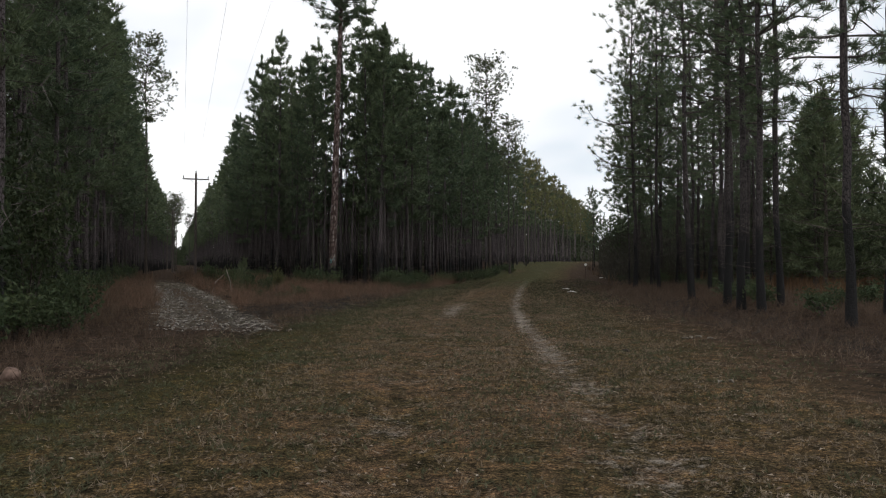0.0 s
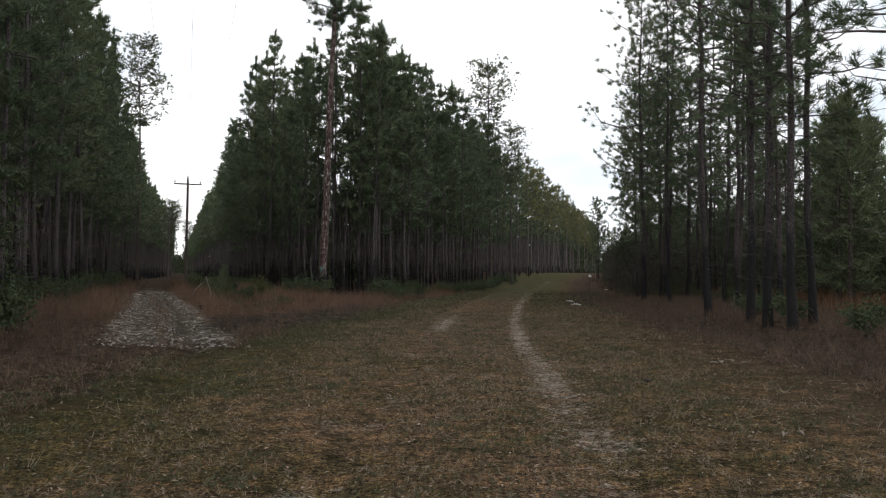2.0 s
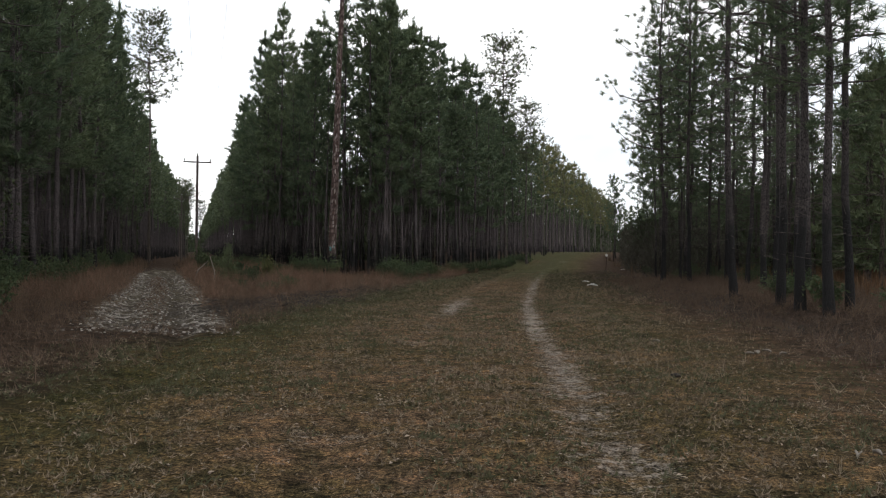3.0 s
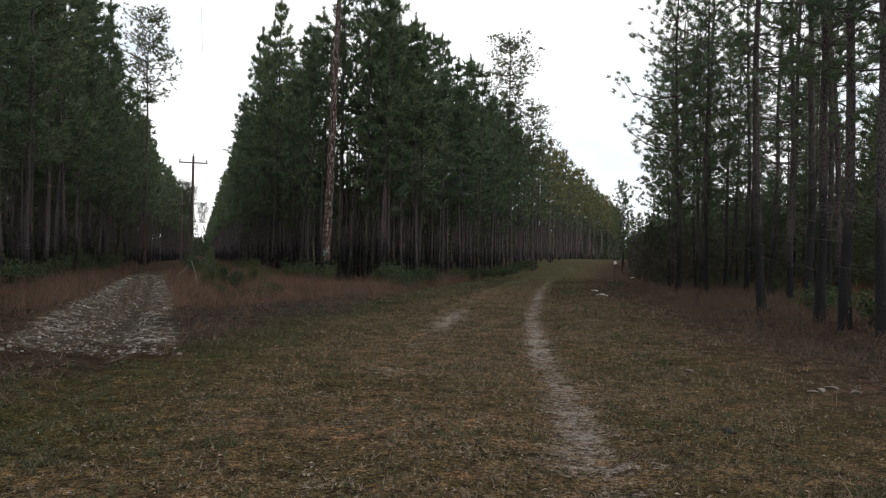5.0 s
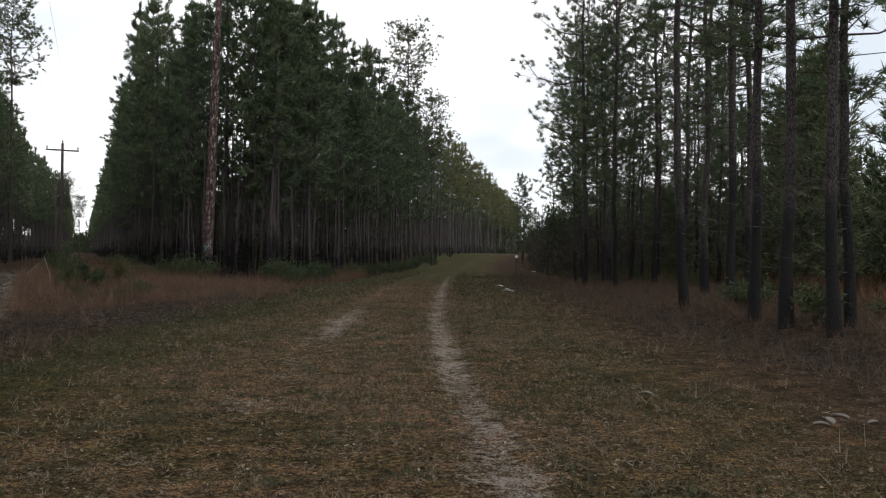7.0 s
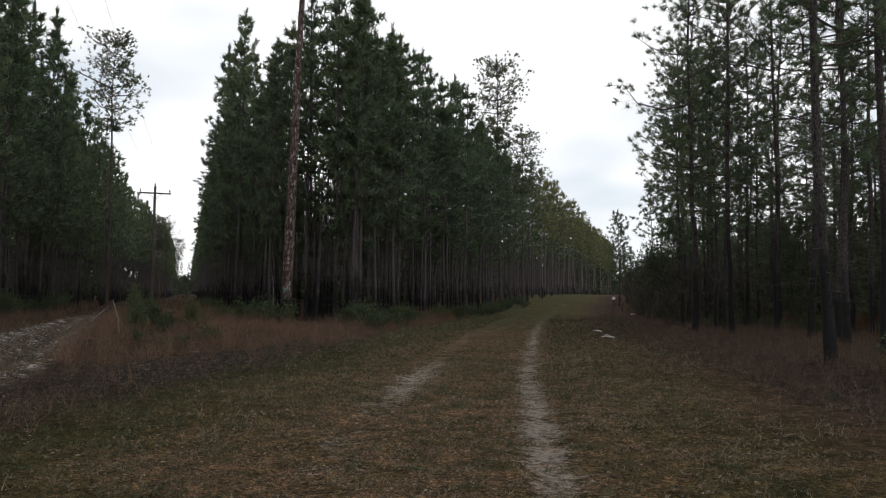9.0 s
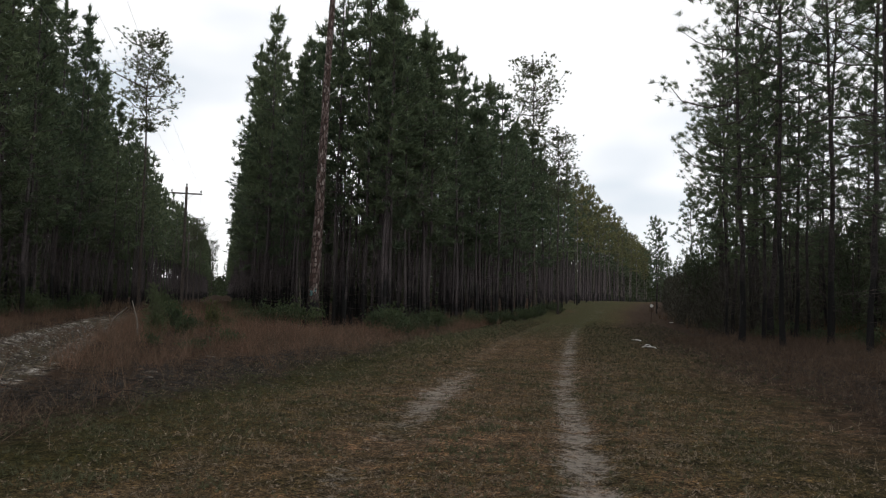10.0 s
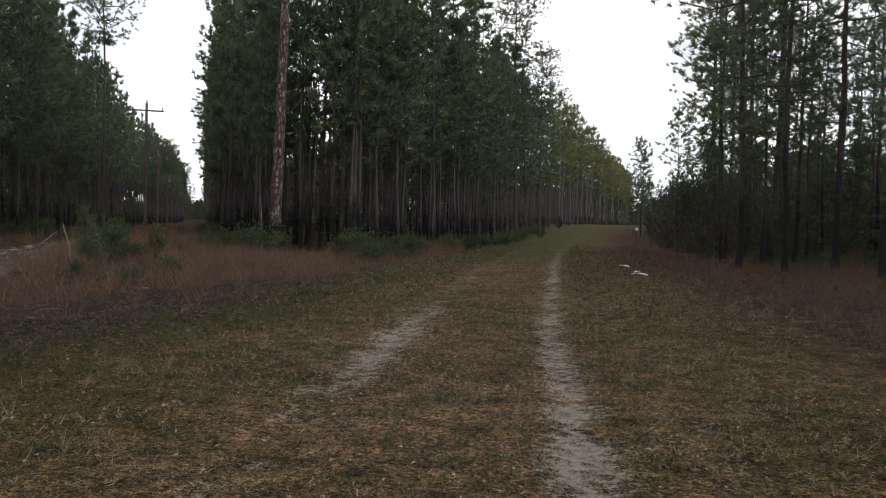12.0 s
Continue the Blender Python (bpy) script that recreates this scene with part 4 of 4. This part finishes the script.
tx = np.interp(ty, SAND_Y, SAND_X) + rs.choice((-1.3, -0.15, -0.05, 1.35), 900) + rs.normal(0, 0.22, 900)
grass("track_weeds", "sparse brown weeds growing along the sandy track", (tx, ty, tx, rs), 8, 0.13, 0.009, 0.6, BRACKEN, 0.6)


def litter(seed, count, y0, y1, size, mat):
    """Small curled dead leaves and straw bits lying flat on the turf."""
    x, y, r, r3 = field(seed, count, y0, y1, -6.5, 6.8, lambda x, y, r, q: (q.uniform(0, 1, len(x)) < np.clip(1.3 - (y - y0) / (y1 - y0), 0, 1)) & (patchy(x, y, 0.9, 21.0) + 0.25 * q.standard_normal(len(x)) > -0.05) & (q.uniform(0, 1, len(x)) < 0.12 + 0.88 * np.exp(-(r / 3.0) ** 4)))
    n = len(x)
    a = r3.uniform(0, 6.3, n)
    ln, wd = size * r3.uniform(0.5, 1.3, n), size * r3.uniform(0.18, 0.5, n)
    d, e = np.c_[np.cos(a), np.sin(a), r3.uniform(-0.25, 0.35, n)], np.c_[-np.sin(a), np.cos(a), r3.uniform(-0.5, 0.5, n)]
    c = np.c_[x, y, heights(x, y) + 0.016]
    v = np.stack([c - d * ln[:, None] / 2, c - e * wd[:, None] / 2 + (0, 0, 0.006), c + d * ln[:, None] / 2, c + e * wd[:, None] / 2 + (0, 0, 0.006)], 1).reshape(-1, 3)
    q = np.arange(n)[:, None] * 4
    tagged(new("leaf_litter", mesh_from("leaf_litter", v, np.r_[q + (0, 1, 2), q + (0, 2, 3)], mat)), "scattered pale and brown dead leaves on the turf", "leaf litter", kind="stuff")


litter(321, 30000, 3.5, 34, 0.046, LITTER)

# low dark green weed clumps in the turf
rw = np.random.default_rng(331)
cy = rw.uniform(4, 32, 330)
cr = rw.uniform(-5.6, 3.6, 330)
size = rw.uniform(0.05, 0.2, 330)
cy, cr, size = (np.repeat(k, 26) for k in (cy, cr, size))
cy, cr = cy + rw.standard_normal(len(cy)) * size, cr + rw.standard_normal(len(cr)) * size
cx = np.interp(cy, ROAD_Y, ROAD_X) + cr
ok = turf_keep(cx, cy, cr, rw)
grass("weed_clump", "low dark green weed clumps in the mown turf", (cx[ok], cy[ok], cr[ok], rw), 4, 0.06, 0.012, 0.8, TURF, 0.5)

# ---------------------------------------------------------------- distant tree line
rb = np.random.default_rng(41)
ring, n_ring = [], 900
tops = 9.5 + 4.5 * np.abs(np.convolve(rb.standard_normal(n_ring), np.ones(3) / 3, "same")) + 1.5 * rb.uniform(0, 1, n_ring)
angle = np.arange(n_ring) * 2 * np.pi / n_ring
rv = np.r_[np.c_[560 * np.cos(angle), 560 * np.sin(angle), np.full(n_ring, -1.0)], np.c_[560 * np.cos(angle), 560 * np.sin(angle), tops * 0.75], np.c_[566 * np.cos(angle + 0.003), 566 * np.sin(angle + 0.003), tops]]
k = np.arange(n_ring)
rf = np.concatenate([np.stack([k + q * n_ring, (k + 1) % n_ring + q * n_ring, (k + 1) % n_ring + (q + 1) * n_ring, k + (q + 1) * n_ring], -1) for q in (0, 1)])
tagged(new("backdrop", mesh_from("backdrop", rv, rf, FAR_LINE)), "far dark line of trees on the horizon", "trees", kind="structure")

# ---------------------------------------------------------------- power line
POLE_WOOD = bark_material("weathered_pole", (0.06, 0.05, 0.045), (0.16, 0.13, 0.115), 14.0, 0.0, 0.3)
PORCELAIN, pn, pl, pb = material("glazed_insulator", 0.3)
pl.new(ramp(pn, pl, noise_node(pn, pl, pn.new("ShaderNodeTexCoord").outputs["Object"], 9.0), ((0.3, (0.3, 0.3, 0.3)), (0.7, (0.5, 0.5, 0.49)))), pb.inputs["Base Color"])
CABLE, cn, c_l, cb = material("aluminium_cable", 0.5)
c_l.new(ramp(cn, c_l, noise_node(cn, c_l, cn.new("ShaderNodeTexCoord").outputs["Object"], 4.0), ((0.3, (0.45, 0.45, 0.46)), (0.7, (0.55, 0.55, 0.56)))), cb.inputs["Base Color"])


def box(cx, cy, cz, sx, sy, sz, bevel=0.012):
    bm = bmesh.new()
    bmesh.ops.create_cube(bm, size=1.0)
    bmesh.ops.scale(bm, vec=(sx, sy, sz), verts=bm.verts)
    bmesh.ops.bevel(bm, geom=bm.edges, offset=bevel, segments=1, affect="EDGES")
    bmesh.ops.translate(bm, vec=(cx, cy, cz), verts=bm.verts)
    return bm


def from_bm(name, bm, mat, smooth=False):
    me = bpy.data.meshes.new(name)
    bm.to_mesh(me)
    bm.free()
    me.materials.append(mat)
    for p in me.polygons:
        p.use_smooth = smooth
    return me


def lathe(profile, sides=10):
    """A turned shape from (radius, height) pairs."""
    return tube([(0, 0, z) for _, z in profile], [max(r, 0.001) for r, _ in profile], sides)


ARM = 9.72
POST = mesh_from("pole_post", *tube([(0, 0, z) for z in (-0.5, 0, 3, 6, 9, 10.27, 10.31)], (0.15, 0.145, 0.13, 0.118, 0.105, 0.1, 0.03), 12), POLE_WOOD, True)
CROSS = from_bm("pole_arm", box(0, 0.14, ARM, 2.5, 0.095, 0.12), POLE_WOOD)
INSUL = mesh_from("pole_insulator", *lathe([(0.0, 0.06), (0.03, 0.06), (0.03, 0.14), (0.075, 0.15), (0.06, 0.2), (0.085, 0.21), (0.05, 0.28), (0.035, 0.33), (0.0, 0.34)]), PORCELAIN, True)
BRACE = [mesh_from("pole_brace", *tube([(0.0, 0.17, ARM - 0.55), (sgn * 0.55, 0.17, ARM - 0.04)], (0.02, 0.02), 6), CABLE) for sgn in (-1, 1)]


def power_pole(x, y, turn):
    ob = thing("utility_pole", "weathered wooden utility pole with one crossarm", "utility pole", "power line")
    part("post", POST, ob)
    part("crossarm", CROSS, ob)
    for me in BRACE:
        part("brace", me, ob, "grey metal brace")
    for off in (-1.15, 1.15):
        part("insulator", INSUL, ob, "pale glazed insulator").location = (off, 0.14, ARM)
    part("insulator", INSUL, ob, "pale glazed insulator").location = (0, 0, 10.21)
    ob.matrix_basis = pose(x, y, height(x, y) - 0.05, 0, 0, turn)
    return ob


POLES = [(8.5, -22.0), (-24.1, 77.6), (-44.1, 130.0), (-64.0, 185.0)]
for x, y in POLES:
    power_pole(x, y, 18.6)
for (x0, y0), (x1, y1) in zip(POLES, POLES[1:]):
    for off, lift, fwd in ((-1.15, ARM + 0.3, 0.14), (1.15, ARM + 0.3, 0.14), (0.0, 10.51, 0.0)):
        c, sn = math.cos(radians(18.6)), math.sin(radians(18.6))
        t = np.linspace(0, 1, 41)[:, None]
        p0 = np.array((x0 + off * c - fwd * sn, y0 + off * sn + fwd * c, height(x0, y0) + lift))
        p1 = np.array((x1 + off * c - fwd * sn, y1 + off * sn + fwd * c, height(x1, y1) + lift))
        p = p0 + (p1 - p0) * t - np.array((0, 0, 1)) * 4 * t * (1 - t) * np.linalg.norm(p1 - p0) * 0.011
        tagged(new("power_cable", mesh_from("power_cable", *tube(p, np.full(41, 0.0042), 5), CABLE, True)), "thin grey overhead power cable between poles", "cable", "power cables")

# ---------------------------------------------------------------- small things
POST_PAINT, qn, ql, qb = material("brown_post", 0.8)
ql.new(ramp(qn, ql, noise_node(qn, ql, qn.new("ShaderNodeTexCoord").outputs["Object"], 12.0), ((0.3, (0.05, 0.035, 0.03)), (0.7, (0.1, 0.07, 0.055)))), qb.inputs["Base Color"])
WHITE, hn, hl, hb = material("white_plate", 0.5)
hl.new(ramp(hn, hl, noise_node(hn, hl, hn.new("ShaderNodeTexCoord").outputs["Object"], 8.0), ((0.3, (0.6, 0.6, 0.58)), (0.6, (0.8, 0.8, 0.79)))), hb.inputs["Base Color"])
marker = thing("marker_post", "slim brown marker post with a white diamond plate", "marker post")
part("post", from_bm("marker_post", box(0, 0, 0.6, 0.09, 0.05, 1.5), POST_PAINT), marker)
bm = box(0, -0.035, 0, 0.22, 0.012, 0.22, 0.004)
bmesh.ops.rotate(bm, matrix=Matrix.Rotation(radians(45), 3, "Y"), verts=bm.verts)
bmesh.ops.translate(bm, vec=(0, 0, 1.38), verts=bm.verts)
part("plate", from_bm("marker_plate", bm, WHITE), marker, "white diamond plate")
marker.matrix_basis = pose(14.0, 78.5, height(14.0, 78.5), 0, 1.5, -12)


def curl(length, width, bend, seed):
    """A torn, curling strip with thickness."""
    r4 = np.random.default_rng(seed)
    bm = bmesh.new()
    n = 9
    rows = []
    for k in range(n):
        f = k / (n - 1)
        w = width / 2 * (0.35 + 0.65 * math.sin(math.pi * min(1, f * 1.1 + 0.08))) * r4.uniform(0.85, 1.1)
        z = 0.035 + bend * (f - 0.5) ** 2 * 4
        rows.append([bm.verts.new((length * (f - 0.5), s * w, z + 0.02 * abs(s))) for s in (-1, 0, 1)])
    for a, b2 in zip(rows, rows[1:]):
        for q in (0, 1):
            bm.faces.new((a[q], a[q + 1], b2[q + 1], b2[q]))
    geom = bmesh.ops.extrude_face_region(bm, geom=bm.faces[:])["geom"]
    bmesh.ops.translate(bm, vec=(0, 0, 0.012), verts=[g for g in geom if isinstance(g, bmesh.types.BMVert)])
    bmesh.ops.recalc_face_normals(bm, faces=bm.faces)
    return bm


for k, (x, y, ln, wd, a) in enumerate(((7.45, 48.5, 0.75, 0.13, 112), (6.95, 43.1, 0.6, 0.15, 135), (15.4, 77.0, 0.6, 0.22, 10), (7.2, 44.6, 0.3, 0.1, 40))):
    ob = tagged(new("white_scrap", from_bm("white_scrap", curl(ln, wd, -0.03, 50 + k), WHITE, True)), "torn curled white scrap lying on the grass", "debris", "white scraps")
    ob.matrix_basis = pose(x, y, height(x, y) - 0.005, 0, 0, a)


def lump(size, flat, seed, mat, name):
    r4 = np.random.default_rng(seed)
    bm = bmesh.new()
    bmesh.ops.create_icosphere(bm, subdivisions=2, radius=size)
    for v in bm.verts:
        v.co *= 1 + 0.35 * noise.noise(v.co / size * 1.3 + Vector((seed, 0, 0)))
        v.co.z *= flat
    return from_bm(name, bm, mat, True)


CHAR, zn, zl, zb = material("charred_wood", 0.95)
zl.new(ramp(zn, zl, noise_node(zn, zl, zn.new("ShaderNodeTexCoord").outputs["Object"], 20.0), ((0.3, (0.012, 0.01, 0.009)), (0.7, (0.04, 0.032, 0.026)))), zb.inputs["Base Color"])
ob = tagged(new("dark_clod", lump(0.06, 0.45, 3, CHAR, "dark_clod")), "dark clod of charred wood on the turf", "debris")
ob.matrix_basis = pose(3.12, 13.6, height(3.12, 13.6) + 0.025)
CHUNK, kn, kl, kb = material("weathered_chunk", 0.9)
kl.new(ramp(kn, kl, noise_node(kn, kl, kn.new("ShaderNodeTexCoord").outputs["Object"], 14.0), ((0.3, (0.08, 0.05, 0.04)), (0.7, (0.2, 0.135, 0.105)))), kb.inputs["Base Color"])
ob = tagged(new("wood_chunk", lump(0.13, 0.8, 9, CHUNK, "wood_chunk")), "pale pinkish chunk of weathered wood in the verge", "debris")
ob.matrix_basis = pose(-5.5, 10.2, height(-5.5, 10.2) + 0.07)

# broken pale saplings and brush left in the ditch
DEADWOOD, dn, dl, db = material("bleached_wood", 0.85)
dl.new(ramp(dn, dl, noise_node(dn, dl, dn.new("ShaderNodeTexCoord").outputs["Object"], 10.0), ((0.3, (0.12, 0.105, 0.09)), (0.7, (0.28, 0.25, 0.215)))), db.inputs["Base Color"])
for x, y, pts in ((-10.5, 39.6, ((0, 0, -0.1), (-0.05, 0, 0.5), (-0.28, 0.05, 1.15))), (-11.3, 39.0, ((0, 0, -0.1), (0.2, 0, 0.55), (0.5, 0.1, 0.85), (0.62, 0.1, 0.95))), (-7.75, 50.6, ((0, 0, -0.1), (0.02, 0, 1.2), (-0.06, 0.05, 2.3)))):
    ob = tagged(new("dead_sapling", mesh_from("dead_sapling", *tube(pts, np.linspace(0.034, 0.014, len(pts)), 6), DEADWOOD, True)), "bleached broken dead sapling stem standing in brush", "dead stem", "dead saplings")
    ob.matrix_basis = pose(x, y, height(x, y))
rt = np.random.default_rng(77)
sticks = []
for k in range(1100):
    y = rt.uniform(23.3, 36.5)
    x = road_x(y) - 6.2 + rt.normal(0, 0.95)
    a, ln = rt.uniform(0, 6.3), rt.uniform(0.1, 0.55)
    z = height(x, y) + rt.uniform(0.01, 0.2)
    d = np.array((math.cos(a), math.sin(a), rt.uniform(-0.12, 0.3))) * ln
    sticks.append(tube([np.array((x, y, z)) - d / 2, np.array((x, y, z)) + d * 0.1 + rt.standard_normal(3) * 0.03, np.array((x, y, z)) + d / 2], np.array((0.0055, 0.004, 0.002)) * rt.uniform(0.4, 1.6), 4))
for k in range(520):
    y = rt.uniform(13, 34)
    x = road_x(y) + 6.7 + rt.normal(0, 0.6)
    a, ln = rt.uniform(0, 6.3), rt.uniform(0.08, 0.4)
    p = np.array((x, y, height(x, y) + rt.uniform(0.01, 0.08)))
    d = np.array((math.cos(a), math.sin(a), rt.uniform(-0.08, 0.25))) * ln
    sticks.append(tube([p - d / 2, p + d * 0.1 + rt.standard_normal(3) * 0.02, p + d / 2], np.array((0.007, 0.005, 0.003)) * rt.uniform(0.4, 1.4), 4))
tagged(new("brush_litter", mesh_from("brush_litter", *join(sticks), TWIG, True)), "tangled dead sticks and brush in the shallow ditches", "brush", kind="stuff")
for k, (x, y, ln) in enumerate(((-6.3, 34.6, 0.4), (-5.6, 29.4, 0.3), (5.0, 16.1, 0.22), (5.2, 16.25, 0.16), (4.84, 15.95, 0.13), (5.35, 16.0, 0.12), (3.35, 9.68, 0.14), (3.52, 9.75, 0.09), (3.84, 17.5, 0.12), (-6.0, 33.6, 0.25), (-4.9, 27.6, 0.22))):
    ob = tagged(new("bark_flake", from_bm("bark_flake", curl(ln, ln * 0.34, -0.015, 60 + k), DEADWOOD, True)), "bleached flake of bark lying on the ground", "debris", "bark flakes")
    ob.matrix_basis = pose(x, y, height(x, y) + 0.01, 0, 0, 40 * k)

clods = []
for k in range(3200):
    y = 18.4 + 29 * rt.uniform(0, 1) ** 1.3
    side = rt.choice((-1.15, -0.35, 0.15, 0.95))
    x = sand_x(y) + side + rt.normal(0, 0.28)
    sz = rt.uniform(0.01, 0.034) * (1.5 if rt.uniform() < 0.08 else 1.0)
    ang = np.arange(5) * 1.2566 + rt.uniform(0, 6.3)
    rim = np.c_[np.cos(ang), np.sin(ang), np.full(5, -0.4)] * rt.uniform(0.6, 1.25, (5, 1))
    top = np.c_[np.cos(ang) * 0.6, np.sin(ang) * 0.6, np.full(5, 0.35)] * rt.uniform(0.7, 1.2, (5, 1))
    v = np.r_[rim, top, [(0, 0, 0.45)]] * sz * np.array((1.3, 1.0, 1.25)) + np.array((x, y, height(x, y) + sz * 0.2))
    q = np.arange(5)
    w = (q + 1) % 5
    clods.append((v, np.r_[np.c_[q, w, w + 5], np.c_[q, w + 5, q + 5], np.c_[q + 5, w + 5, np.full(5, 10)]]))
CLOD, un, ul, ub = material("dry_clods", 0.95)
ug = un.new("ShaderNodeNewGeometry")
ul.new(ramp(un, ul, ug.outputs["Random Per Island"], ((0.15, (0.05, 0.042, 0.035)), (0.5, (0.115, 0.1, 0.086)), (0.8, (0.21, 0.19, 0.168)), (0.98, (0.34, 0.315, 0.285)))), ub.inputs["Base Color"])
tagged(new("sand_clods", mesh_from("sand_clods", *join(clods), CLOD)), "dry pale clods of sandy earth on the rutted track", "earth clods", kind="stuff")

# faded blue-green paint blazes on the old pine
PAINT, an, al, ab = material("faded_paint", 0.8)
al.new(ramp(an, al, noise_node(an, al, an.new("ShaderNodeTexCoord").outputs["Object"], 16.0, 5.0), ((0.44, (0.05, 0.035, 0.03)), (0.53, (0.08, 0.2, 0.2)), (0.7, (0.24, 0.34, 0.33)))), ab.inputs["Base Color"])
for z0, z1, a0, a1 in ((1.55, 1.8, -2.5, -1.9), (1.2, 1.45, -1.7, -1.2), (1.75, 1.9, -1.6, -1.3)):
    zs, an2 = np.linspace(z0, z1, 5), np.linspace(a0, a1, 7)
    pv = [(math.cos(a) * 0.254, math.sin(a) * 0.254, z) for z in zs for a in an2]
    ii, jj = np.meshgrid(np.arange(4), np.arange(6), indexing="ij")
    part("paint_mark", mesh_from("paint_mark", pv, np.stack([ii * 7 + jj, ii * 7 + jj + 1, (ii + 1) * 7 + jj + 1, (ii + 1) * 7 + jj], -1).reshape(-1, 4), PAINT, True), old, "faded blue-green paint blaze")
